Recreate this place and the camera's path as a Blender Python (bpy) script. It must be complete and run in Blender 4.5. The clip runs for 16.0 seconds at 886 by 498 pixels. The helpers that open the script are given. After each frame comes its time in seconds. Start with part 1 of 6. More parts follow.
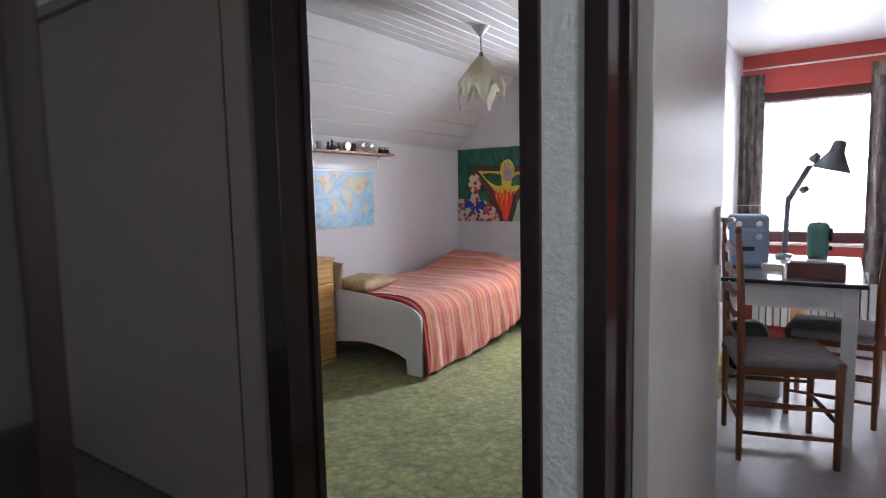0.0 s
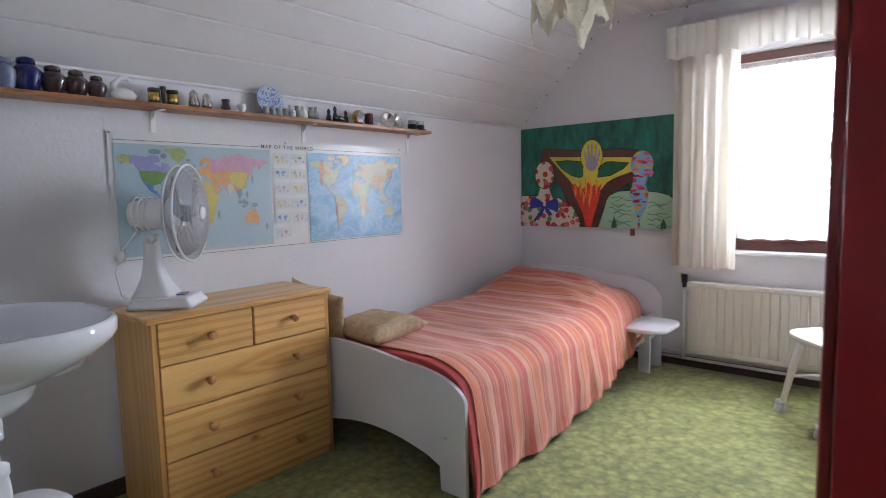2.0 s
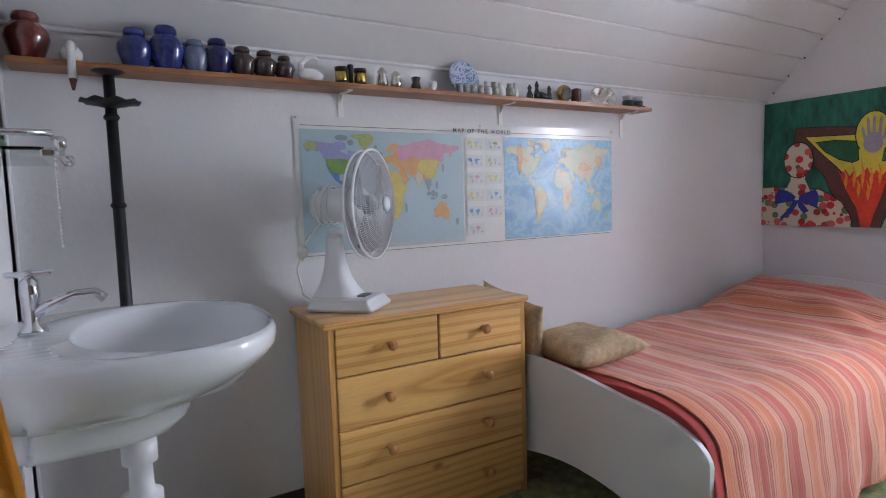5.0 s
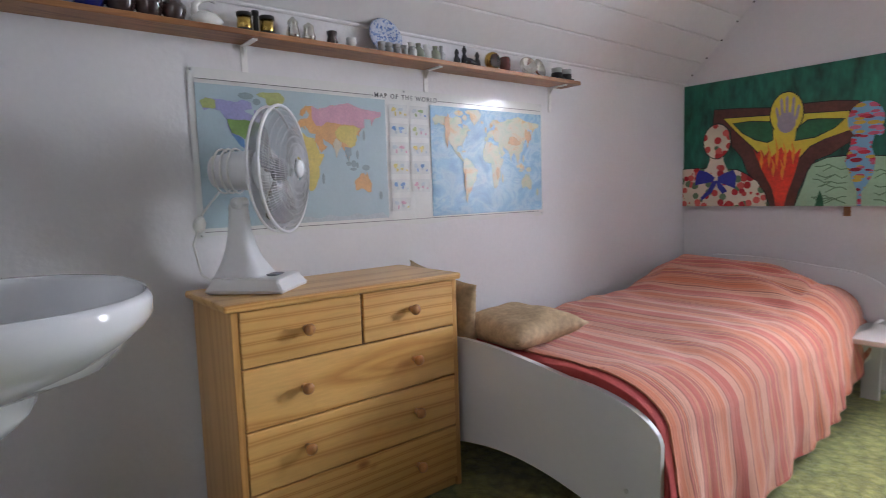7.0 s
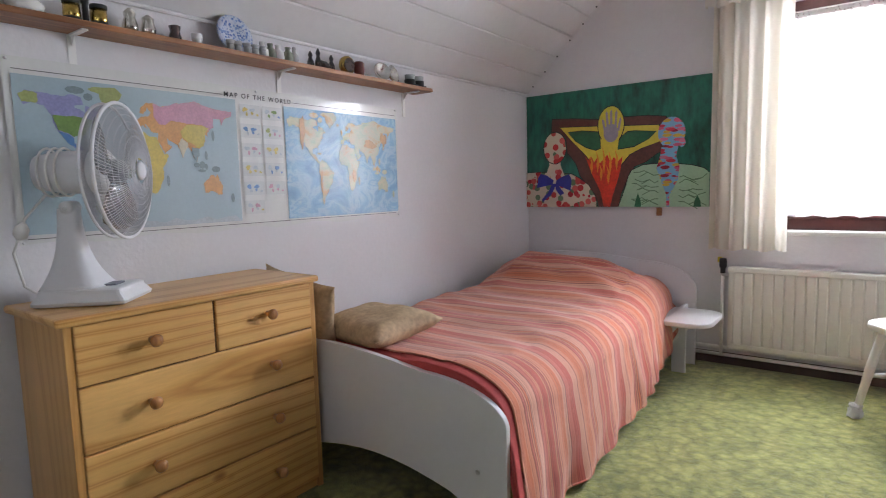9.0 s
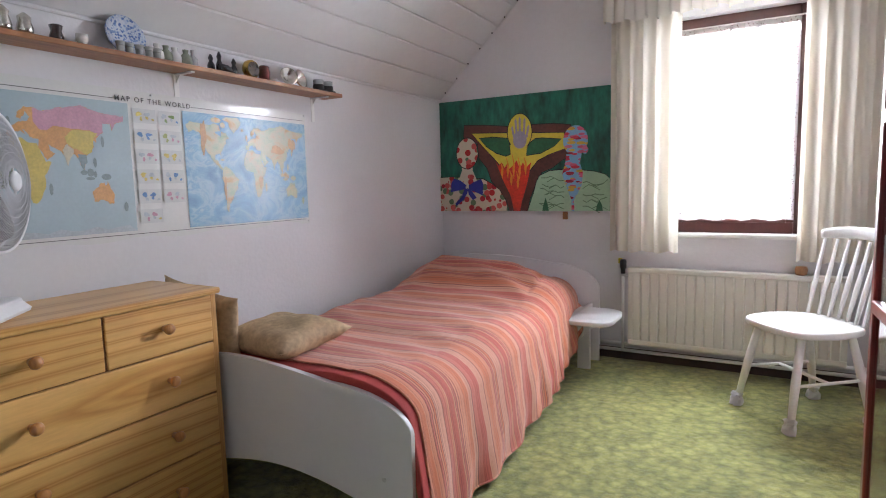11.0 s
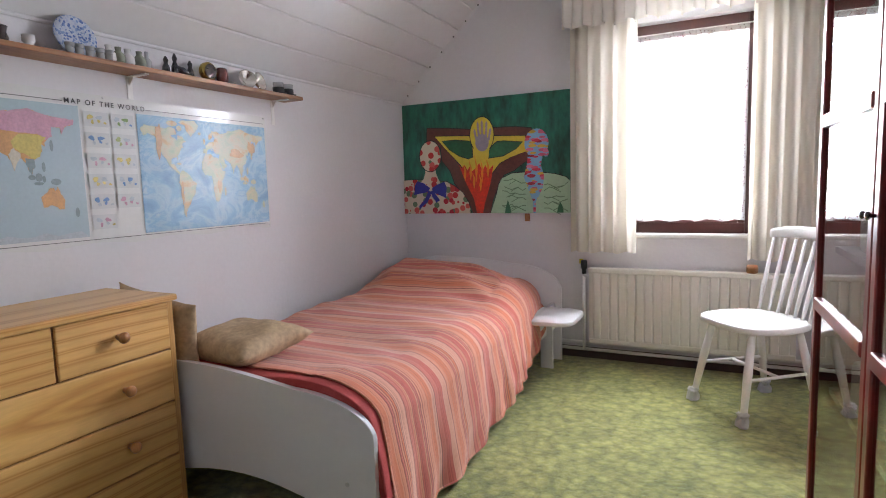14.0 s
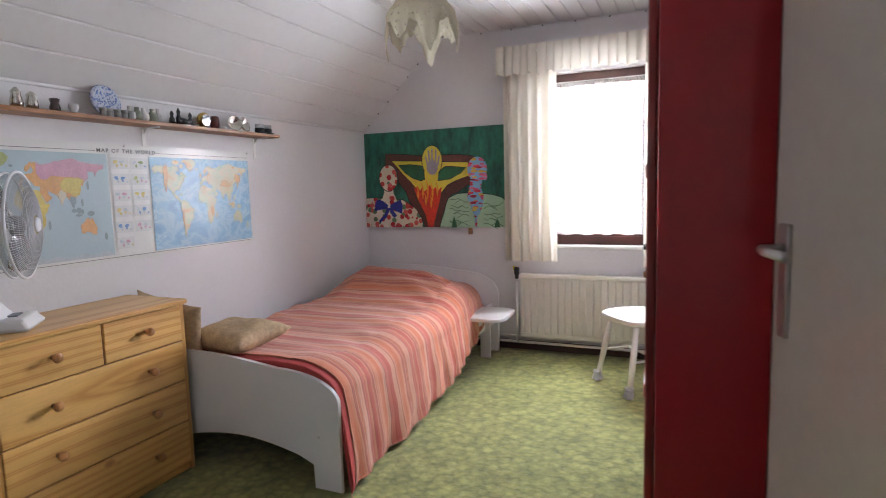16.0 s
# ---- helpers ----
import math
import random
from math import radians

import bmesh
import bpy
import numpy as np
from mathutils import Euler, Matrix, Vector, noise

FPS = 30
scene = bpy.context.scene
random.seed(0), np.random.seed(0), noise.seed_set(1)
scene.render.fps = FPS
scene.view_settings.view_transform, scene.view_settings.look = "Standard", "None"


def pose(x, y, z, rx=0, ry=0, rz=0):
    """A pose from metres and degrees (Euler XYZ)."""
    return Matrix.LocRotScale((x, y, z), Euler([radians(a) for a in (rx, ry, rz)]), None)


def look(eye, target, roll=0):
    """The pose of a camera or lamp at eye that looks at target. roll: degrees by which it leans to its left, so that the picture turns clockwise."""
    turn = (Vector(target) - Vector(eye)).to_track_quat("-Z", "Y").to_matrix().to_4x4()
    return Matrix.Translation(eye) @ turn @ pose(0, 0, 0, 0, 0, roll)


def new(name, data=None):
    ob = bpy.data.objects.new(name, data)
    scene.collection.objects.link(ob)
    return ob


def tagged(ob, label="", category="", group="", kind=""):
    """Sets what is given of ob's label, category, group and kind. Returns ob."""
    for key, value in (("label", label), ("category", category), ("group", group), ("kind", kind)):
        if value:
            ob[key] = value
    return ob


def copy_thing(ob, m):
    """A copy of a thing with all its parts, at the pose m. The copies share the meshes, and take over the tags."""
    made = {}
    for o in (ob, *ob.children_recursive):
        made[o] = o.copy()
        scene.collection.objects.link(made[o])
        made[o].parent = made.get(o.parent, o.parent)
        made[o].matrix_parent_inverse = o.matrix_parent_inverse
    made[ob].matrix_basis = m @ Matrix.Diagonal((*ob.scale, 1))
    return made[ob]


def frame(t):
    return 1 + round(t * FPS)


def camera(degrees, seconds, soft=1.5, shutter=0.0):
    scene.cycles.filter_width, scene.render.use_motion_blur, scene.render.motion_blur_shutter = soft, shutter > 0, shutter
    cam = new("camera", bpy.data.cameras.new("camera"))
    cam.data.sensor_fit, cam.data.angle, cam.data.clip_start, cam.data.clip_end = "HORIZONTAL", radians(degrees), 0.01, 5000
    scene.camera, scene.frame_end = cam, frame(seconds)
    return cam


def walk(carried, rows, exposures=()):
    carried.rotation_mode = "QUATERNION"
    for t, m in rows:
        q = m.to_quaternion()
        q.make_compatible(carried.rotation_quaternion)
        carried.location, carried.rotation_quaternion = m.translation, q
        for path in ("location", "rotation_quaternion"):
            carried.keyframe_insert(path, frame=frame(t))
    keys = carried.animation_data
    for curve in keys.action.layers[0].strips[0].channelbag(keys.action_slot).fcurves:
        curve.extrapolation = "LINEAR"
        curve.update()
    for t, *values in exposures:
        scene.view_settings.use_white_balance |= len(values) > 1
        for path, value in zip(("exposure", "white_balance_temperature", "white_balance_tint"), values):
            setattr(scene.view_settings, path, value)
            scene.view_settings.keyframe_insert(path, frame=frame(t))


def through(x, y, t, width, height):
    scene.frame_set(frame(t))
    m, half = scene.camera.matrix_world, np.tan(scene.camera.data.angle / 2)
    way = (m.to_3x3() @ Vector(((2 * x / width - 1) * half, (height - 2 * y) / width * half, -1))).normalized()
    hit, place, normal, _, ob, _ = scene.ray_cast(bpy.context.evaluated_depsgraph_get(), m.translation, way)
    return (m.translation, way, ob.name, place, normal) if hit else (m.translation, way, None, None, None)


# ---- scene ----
cam = camera(75.5, 16.0, soft=1.0, shutter=0.35)
PATH = [
    (0, (0.454, -0.151, 1.213), (-0.682, 1.484, 1.021), -1.2),
    (0.5, (0.245, 0.213, 1.21), (-0.892, 1.847, 1.017), -1.2),
    (1, (0.002, 0.619, 1.207), (-1.166, 2.231, 1.01), -1.2),
    (1.5, (-0.254, 0.927, 1.178), (-1.486, 2.491, 0.982), -1.3),
    (2, (-0.471, 1.137, 1.193), (-1.755, 2.658, 0.998), -1.3),
    (2.5, (-0.604, 1.239, 1.201), (-1.978, 2.679, 1.008), -1.4),
    (3, (-0.669, 1.288, 1.184), (-2.208, 2.553, 1.001), -1.5),
    (3.5, (-0.695, 1.319, 1.172), (-2.349, 2.43, 0.995), -1.8),
    (4, (-0.726, 1.321, 1.182), (-2.437, 2.341, 1.003), -1.7),
    (6.5, (-1.018, 1.52, 1.067), (-2.678, 2.619, 0.881), -1.6),
    (7, (-1.025, 1.49, 1.05), (-2.575, 2.739, 0.857), -1.8),
    (7.5, (-1.021, 1.468, 1.049), (-2.465, 2.838, 0.849), -1.6),
    (8, (-1.011, 1.458, 1.059), (-2.362, 2.918, 0.853), -1.5),
    (8.5, (-0.993, 1.455, 1.059), (-2.267, 2.983, 0.851), -1.6),
    (9, (-0.975, 1.458, 1.067), (-2.177, 3.042, 0.855), -1.5),
    (9.5, (-0.956, 1.465, 1.076), (-2.098, 3.093, 0.862), -1.6),
    (10, (-0.921, 1.472, 1.088), (-2.002, 3.141, 0.87), -1.5),
    (12.5, (-0.908, 1.479, 1.103), (-1.813, 3.249, 0.885), -1.6),
    (13, (-0.903, 1.48, 1.108), (-1.8, 3.254, 0.888), -1.6),
    (13.5, (-0.898, 1.477, 1.103), (-1.785, 3.256, 0.886), -1.7),
    (14, (-0.892, 1.476, 1.102), (-1.77, 3.26, 0.886), -1.7),
    (14.5, (-0.875, 1.468, 1.111), (-1.742, 3.257, 0.893), -1.7),
    (15, (-0.809, 1.335, 1.154), (-1.66, 3.132, 0.938), -1.7),
    (15.5, (-0.7, 1.113, 1.197), (-1.524, 2.923, 0.983), -1.7),
    (16, (-0.516, 0.940, 1.229), (-1.296, 2.769, 1.014), -1.6),
]
TONE = [(0, 0.06, 6400, 10), (1, 0, 6350, 10), (3, 0, 6200, 11), (4.2, 0, 6200, 11), (6.5, 0, 6450, 10), (9.5, 0.03, 6560, 10), (13, 0.05, 6600, 11), (16, 0.08, 6700, 11)]
walk(cam, [(t, look(eye, target, roll)) for t, eye, target, roll in PATH], TONE)

# ---------------------------------------------------------------- light
def daylight():
    world = bpy.data.worlds.new("overcast_sky")
    world.use_nodes = True
    nt = world.node_tree
    sky = nt.nodes.new("ShaderNodeTexSky")
    sky.sky_type, sky.sun_disc = "NISHITA", False
    sky.sun_elevation, sky.sun_rotation = radians(40), radians(20)
    back = nt.nodes["Background"]
    back.inputs["Strength"].default_value = 0.10
    nt.links.new(sky.outputs["Color"], back.inputs["Color"])
    scene.world = world
    sun = bpy.data.lights.new("sun", "SUN")
    sun.energy, sun.angle, sun.color = 0.6, radians(20), (1, 0.97, 0.93)
    new("sun", sun).matrix_world = pose(0, 0, 8, 50, 0, 160)
    for name, x, y, w, h, tilt, power in (("sky_light_bedroom", -1.083, 5.19, 0.58, 1.02, 79, WINDOW_POWER), ("sky_light_study", 0.35, 5.80, 1.1, 1.25, 79, STUDY_POWER)):
        lamp = bpy.data.lights.new(name, "AREA")
        lamp.shape, lamp.size, lamp.size_y, lamp.energy, lamp.color = "RECTANGLE", w, h, power, (0.89, 0.95, 1.10)
        lamp.spread = radians(150)
        new(name, lamp).matrix_world = pose(x, y, 1.40 if h < 1.2 else 1.48, tilt, 0, 180)

    # Lamp for an added, unseen landing window, assumed from the bright roughcast wall.
    lamp = bpy.data.lights.new("added_light_landing", "AREA")
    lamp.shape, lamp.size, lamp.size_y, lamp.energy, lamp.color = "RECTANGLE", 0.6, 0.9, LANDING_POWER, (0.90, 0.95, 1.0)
    new("added_light_landing", lamp).matrix_world = pose(2.04, -0.05, 1.55, 90, 0, 90)


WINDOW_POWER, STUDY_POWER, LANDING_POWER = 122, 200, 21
daylight()


# ---------------------------------------------------------------- materials
def shader(name):
    m = bpy.data.materials.new(name)
    m.use_nodes = True
    nt = m.node_tree
    return m, nt, nt.nodes["Principled BSDF"]


def node(nt, kind, **values):
    n = nt.nodes.new("ShaderNode" + kind)
    for key, v in values.items():
        n.inputs[key.replace("_", " ")].default_value = v
    return n


def ramp(nt, fac, stops, constant=False):
    r = nt.nodes.new("ShaderNodeValToRGB")
    r.color_ramp.interpolation = "CONSTANT" if constant else "LINEAR"
    els = r.color_ramp.elements
    while len(els) < len(stops):
        els.new(0.5)
    for e, (p, c) in zip(els, stops):
        e.position, e.color = p, (*c, 1)
    nt.links.new(fac, r.inputs["Fac"])
    return r.outputs["Color"]


def coords(nt, scale=(1, 1, 1)):
    c = nt.nodes.new("ShaderNodeTexCoord")
    mp = nt.nodes.new("ShaderNodeMapping")
    mp.inputs["Scale"].default_value = scale
    nt.links.new(c.outputs["Object"], mp.inputs["Vector"])
    return mp.outputs["Vector"]


def add_bump(nt, bsdf, height, strength, distance=0.01):
    b = nt.nodes.new("ShaderNodeBump")
    b.inputs["Strength"].default_value, b.inputs["Distance"].default_value = strength, distance
    nt.links.new(height, b.inputs["Height"])
    nt.links.new(b.outputs["Normal"], bsdf.inputs["Normal"])


def surface(name, base, rough=0.6, metal=0.0, var=0.1, scale=6, fine=80, bump=0.1, coat=0.0, stretch=(1, 1, 1)):
    """A paint, plaster, metal or cloth with stains at one scale and grain at another."""
    m, nt, p = shader(name)
    v = coords(nt, stretch)
    big = node(nt, "TexNoise", Scale=scale, Detail=4.0)
    small = node(nt, "TexNoise", Scale=fine, Detail=3.0)
    for n in (big, small):
        nt.links.new(v, n.inputs["Vector"])
    mix = node(nt, "Math")
    mix.operation = "ADD"
    nt.links.new(big.outputs["Fac"], mix.inputs[0])
    nt.links.new(small.outputs["Fac"], mix.inputs[1])
    half = node(nt, "Math")
    half.operation = "MULTIPLY"
    half.inputs[1].default_value = 0.5
    nt.links.new(mix.outputs[0], half.inputs[0])
    lo, hi = [max(0, c * (1 - var)) for c in base], [min(1, c * (1 + var)) for c in base]
    nt.links.new(ramp(nt, half.outputs[0], [(0.3, lo), (0.7, hi)]), p.inputs["Base Color"])
    p.inputs["Roughness"].default_value, p.inputs["Metallic"].default_value, p.inputs["Coat Weight"].default_value = rough, metal, coat
    if bump:
        add_bump(nt, p, small.outputs["Fac"], bump, 0.004)
    return m


def wood(name, dark, light, rough=0.4, axis=1, ring=9.0, coat=0.15):
    m, nt, p = shader(name)
    s = [ring, ring, ring]
    s[axis] = ring * 0.09
    v = coords(nt, s)
    warp = node(nt, "TexNoise", Scale=0.9, Detail=3.0)
    nt.links.new(v, warp.inputs["Vector"])
    mul = node(nt, "VectorMath")
    mul.operation = "MULTIPLY_ADD"
    nt.links.new(warp.outputs["Color"], mul.inputs[0])
    mul.inputs[1].default_value = (1.6, 1.6, 1.6)
    nt.links.new(v, mul.inputs[2])
    wave = node(nt, "TexNoise", Scale=2.4, Detail=5.0, Distortion=1.2)
    nt.links.new(mul.outputs[0], wave.inputs["Vector"])
    info = nt.nodes.new("ShaderNodeObjectInfo")
    shift = node(nt, "Math")
    shift.operation = "MULTIPLY_ADD"
    nt.links.new(info.outputs["Random"], shift.inputs[0])
    shift.inputs[1].default_value = 0.10
    nt.links.new(wave.outputs["Fac"], shift.inputs[2])
    nt.links.new(ramp(nt, shift.outputs[0], [(0.36, light), (0.52, [(a + b) / 2 for a, b in zip(dark, light)]), (0.60, light), (0.74, dark)]), p.inputs["Base Color"])
    p.inputs["Roughness"].default_value, p.inputs["Coat Weight"].default_value, p.inputs["Coat Roughness"].default_value = rough, coat, 0.25
    add_bump(nt, p, wave.outputs["Fac"], 0.08, 0.002)
    return m


def carpet():
    """Cut pile in leafy dapples: pale tips in dark hollows, with worn and brushed patches."""
    m, nt, p = shader("carpet_green")
    v = coords(nt)
    warp = node(nt, "TexNoise", Scale=34.0, Detail=3.0)
    nt.links.new(v, warp.inputs["Vector"])
    bend = node(nt, "VectorMath")
    bend.operation = "MULTIPLY_ADD"
    nt.links.new(warp.outputs["Color"], bend.inputs[0])
    bend.inputs[1].default_value = (0.030, 0.030, 0.0)
    nt.links.new(v, bend.inputs[2])
    cell = node(nt, "TexVoronoi", Scale=24.0, Randomness=0.9)
    nt.links.new(bend.outputs[0], cell.inputs["Vector"])
    sep = nt.nodes.new("ShaderNodeSeparateColor")
    nt.links.new(cell.outputs["Color"], sep.inputs[0])
    big, dapple, tuft = (node(nt, "TexNoise", Scale=k, Detail=3.0) for k in (4.0, 48.0, 210.0))
    for n in (big, dapple, tuft):
        nt.links.new(v, n.inputs["Vector"])
    col = ramp(nt, cell.outputs["Distance"], [(0.10, (0.34, 0.325, 0.092)), (0.34, (0.29, 0.285, 0.075)), (0.62, (0.215, 0.22, 0.048)), (0.85, (0.15, 0.16, 0.028))])
    tints = ((ramp(nt, sep.outputs[0], [(0.0, (0.72, 0.76, 0.66)), (1.0, (1.16, 1.13, 1.22))]), 0.9), (ramp(nt, dapple.outputs["Fac"], [(0.34, (0.76, 0.78, 0.70)), (0.62, (1.14, 1.13, 1.16))]), 0.9),
             (ramp(nt, big.outputs["Fac"], [(0.34, (0.84, 0.87, 0.80)), (0.66, (1.08, 1.07, 1.10))]), 1.0), (ramp(nt, tuft.outputs["Fac"], [(0.30, (0.62, 0.64, 0.55)), (0.66, (1.22, 1.22, 1.20))]), 0.8))
    for tint, amount in tints:
        mul = node(nt, "Mix")
        mul.data_type, mul.blend_type = "RGBA", "MULTIPLY"
        mul.inputs["Factor"].default_value = amount
        nt.links.new(col, mul.inputs["A"])
        nt.links.new(tint, mul.inputs["B"])
        col = mul.outputs["Result"]
    nt.links.new(col, p.inputs["Base Color"])
    p.inputs["Roughness"].default_value = 0.95
    p.inputs["Sheen Weight"].default_value = 0.3
    s = node(nt, "Math")
    s.operation = "MULTIPLY_ADD"
    nt.links.new(tuft.outputs["Fac"], s.inputs[0])
    s.inputs[1].default_value = 0.8
    nt.links.new(dapple.outputs["Fac"], s.inputs[2])
    add_bump(nt, p, s.outputs[0], 0.5, 0.012)
    return m


def banded(name, bands, socket, axis, period, wobble, groove=None, loops=300.0, bump=0.45):
    """Cloth woven in bands of set widths that repeat; a groove colour lies lower than the rest."""
    m, nt, p = shader(name)
    c = nt.nodes.new("ShaderNodeTexCoord")
    sep = nt.nodes.new("ShaderNodeSeparateXYZ")
    nt.links.new(c.outputs[socket], sep.inputs[0])
    wob = node(nt, "TexNoise", Scale=3.5, Detail=5.0, Roughness=0.55)
    nt.links.new(c.outputs["Object"], wob.inputs["Vector"])
    add = node(nt, "Math")
    add.operation = "MULTIPLY_ADD"
    nt.links.new(wob.outputs["Fac"], add.inputs[0])
    add.inputs[1].default_value = wobble
    nt.links.new(sep.outputs[axis], add.inputs[2])
    turn = node(nt, "Math")
    turn.operation = "MULTIPLY"
    nt.links.new(add.outputs[0], turn.inputs[0])
    turn.inputs[1].default_value = 1 / period
    fract = node(nt, "Math")
    fract.operation = "FRACT"
    nt.links.new(turn.outputs[0], fract.inputs[0])
    total, at, stops, relief = sum(b[0] for b in bands), 0.0, [], []
    for width, colour in bands:
        stops.append((at / total, colour))
        relief.append((at / total, (0, 0, 0) if colour is groove else (1, 1, 1)))
        at += width
    tone = ramp(nt, fract.outputs[0], stops, True)
    fade = node(nt, "TexNoise", Scale=2.5, Detail=3.0)
    nt.links.new(c.outputs["Object"], fade.inputs["Vector"])
    mul = node(nt, "Mix")
    mul.data_type, mul.blend_type = "RGBA", "MULTIPLY"
    mul.inputs["Factor"].default_value = 1.0
    nt.links.new(tone, mul.inputs["A"])
    nt.links.new(ramp(nt, fade.outputs["Fac"], [(0.3, (0.86, 0.82, 0.80)), (0.7, (1.04, 1.02, 1.0))]), mul.inputs["B"])
    thread = node(nt, "TexNoise", Scale=170.0 if socket == "Object" else 60.0, Detail=3.0, Roughness=0.7)
    thread.noise_dimensions = "1D"
    nt.links.new(add.outputs[0], thread.inputs["W"])
    fine = node(nt, "Mix")
    fine.data_type, fine.blend_type = "RGBA", "MULTIPLY"
    fine.inputs["Factor"].default_value = 1.0 if socket == "Object" else 0.3
    nt.links.new(mul.outputs["Result"], fine.inputs["A"])
    nt.links.new(ramp(nt, thread.outputs["Fac"], [(0.34, (0.60, 0.52, 0.50)), (0.48, (1.0, 1.0, 1.0)), (0.70, (1.09, 1.14, 1.17))]), fine.inputs["B"])
    nt.links.new(fine.outputs["Result"], p.inputs["Base Color"])
    p.inputs["Roughness"].default_value, p.inputs["Sheen Weight"].default_value = 0.85, 0.25
    weave = node(nt, "TexNoise", Scale=loops, Detail=2.0)
    nt.links.new(c.outputs["Object"], weave.inputs["Vector"])
    s = node(nt, "Math")
    s.operation = "MULTIPLY_ADD"
    nt.links.new(weave.outputs["Fac"], s.inputs[0])
    s.inputs[1].default_value = 0.25
    nt.links.new(ramp(nt, fract.outputs[0], relief, True), s.inputs[2])
    add_bump(nt, p, s.outputs[0], bump, 0.006)
    return m


def spots(name, ground, colours, scale, size=0.35, rough=0.7, stretch=(1, 1, 1)):
    """Painted or printed dabs of several colours on a ground."""
    m, nt, p = shader(name)
    v = coords(nt, stretch)
    vor = node(nt, "TexVoronoi", Scale=scale)
    nt.links.new(v, vor.inputs["Vector"])
    sep = nt.nodes.new("ShaderNodeSeparateColor")
    nt.links.new(vor.outputs["Color"], sep.inputs[0])
    cols = ramp(nt, sep.outputs[0], [(i / len(colours), c) for i, c in enumerate(colours)], True)
    inside = node(nt, "Math")
    inside.operation = "LESS_THAN"
    nt.links.new(vor.outputs["Distance"], inside.inputs[0])
    inside.inputs[1].default_value = size
    mix = node(nt, "Mix")
    mix.data_type = "RGBA"
    nt.links.new(inside.outputs[0], mix.inputs["Factor"])
    mix.inputs["A"].default_value = (*ground, 1)
    nt.links.new(cols, mix.inputs["B"])
    nt.links.new(mix.outputs["Result"], p.inputs["Base Color"])
    p.inputs["Roughness"].default_value = rough
    return m


def relief(name, stops, scale):
    """Printed relief shading: tints that run into one another, with fine ridges."""
    m, nt, p = shader(name)
    n = node(nt, "TexNoise", Scale=scale, Detail=7.0, Roughness=0.62, Distortion=0.9)
    nt.links.new(coords(nt, (1, 1, 1.4)), n.inputs["Vector"])
    nt.links.new(ramp(nt, n.outputs["Fac"], stops), p.inputs["Base Color"])
    p.inputs["Roughness"].default_value, p.inputs["Coat Weight"].default_value, p.inputs["Coat Roughness"].default_value = 0.4, 0.3, 0.25
    add_bump(nt, p, n.outputs["Fac"], 0.05, 0.003)
    return m


def pine(name, axis, light, mid, dark):
    """Varnished pine: long cathedral figures along one axis, a few small knots, each board cut from another place."""
    m, nt, p = shader(name)
    s = [1.0, 1.0, 1.0]
    s[axis] = 0.11
    v = coords(nt, s)
    info = nt.nodes.new("ShaderNodeObjectInfo")
    shift = node(nt, "VectorMath")
    shift.operation = "MULTIPLY_ADD"
    nt.links.new(info.outputs["Random"], shift.inputs[0])
    shift.inputs[1].default_value = [-0.085 if k == axis else (-0.70 if k == 2 else -0.30) for k in range(3)]
    nt.links.new(v, shift.inputs[2])
    wave = nt.nodes.new("ShaderNodeTexWave")
    wave.wave_type, wave.rings_direction = "RINGS", "SPHERICAL"
    for key, value in (("Scale", 10.5), ("Distortion", 3.6), ("Detail", 1.5), ("Detail Scale", 0.9), ("Detail Roughness", 0.45)):
        wave.inputs[key].default_value = value
    nt.links.new(shift.outputs[0], wave.inputs["Vector"])
    fibre = node(nt, "TexNoise", Scale=150.0, Detail=3.0)
    patch = node(nt, "TexNoise", Scale=7.0, Detail=3.0)
    for n in (fibre, patch):
        nt.links.new(shift.outputs[0], n.inputs["Vector"])
    col = ramp(nt, wave.outputs["Fac"], [(0.0, light), (0.40, light), (0.72, mid), (0.94, dark), (1.0, mid)])
    knot = node(nt, "TexVoronoi", Scale=4.6, Randomness=1.0)
    kv = [1.0, 1.0, 1.0]
    kv[axis] = 0.55
    nt.links.new(coords(nt, kv), knot.inputs["Vector"])
    for tint, amount in ((ramp(nt, fibre.outputs["Fac"], [(0.35, (0.95, 0.94, 0.92)), (0.65, (1.03, 1.03, 1.02))]), 1.0), (ramp(nt, patch.outputs["Fac"], [(0.3, (0.84, 0.80, 0.74)), (0.7, (1.08, 1.06, 1.04))]), 1.0), (ramp(nt, knot.outputs["Distance"], [(0.0, (0.30, 0.16, 0.10)), (0.035, (0.55, 0.36, 0.24)), (0.075, (1, 1, 1))]), 0.8)):
        mul = node(nt, "Mix")
        mul.data_type, mul.blend_type = "RGBA", "MULTIPLY"
        mul.inputs["Factor"].default_value = amount
        nt.links.new(col, mul.inputs["A"])
        nt.links.new(tint, mul.inputs["B"])
        col = mul.outputs["Result"]
    nt.links.new(col, p.inputs["Base Color"])
    p.inputs["Roughness"].default_value, p.inputs["Coat Weight"].default_value, p.inputs["Coat Roughness"].default_value = 0.38, 0.3, 0.22
    add_bump(nt, p, fibre.outputs["Fac"], 0.05, 0.001)
    return m


def clear(name, rough=0.0, tint=(1, 1, 1), ior=1.45):
    m, nt, p = shader(name)
    p.inputs["Base Color"].default_value = (*tint, 1)
    p.inputs["Transmission Weight"].default_value = 1
    p.inputs["Roughness"].default_value, p.inputs["IOR"].default_value = rough, ior
    return m


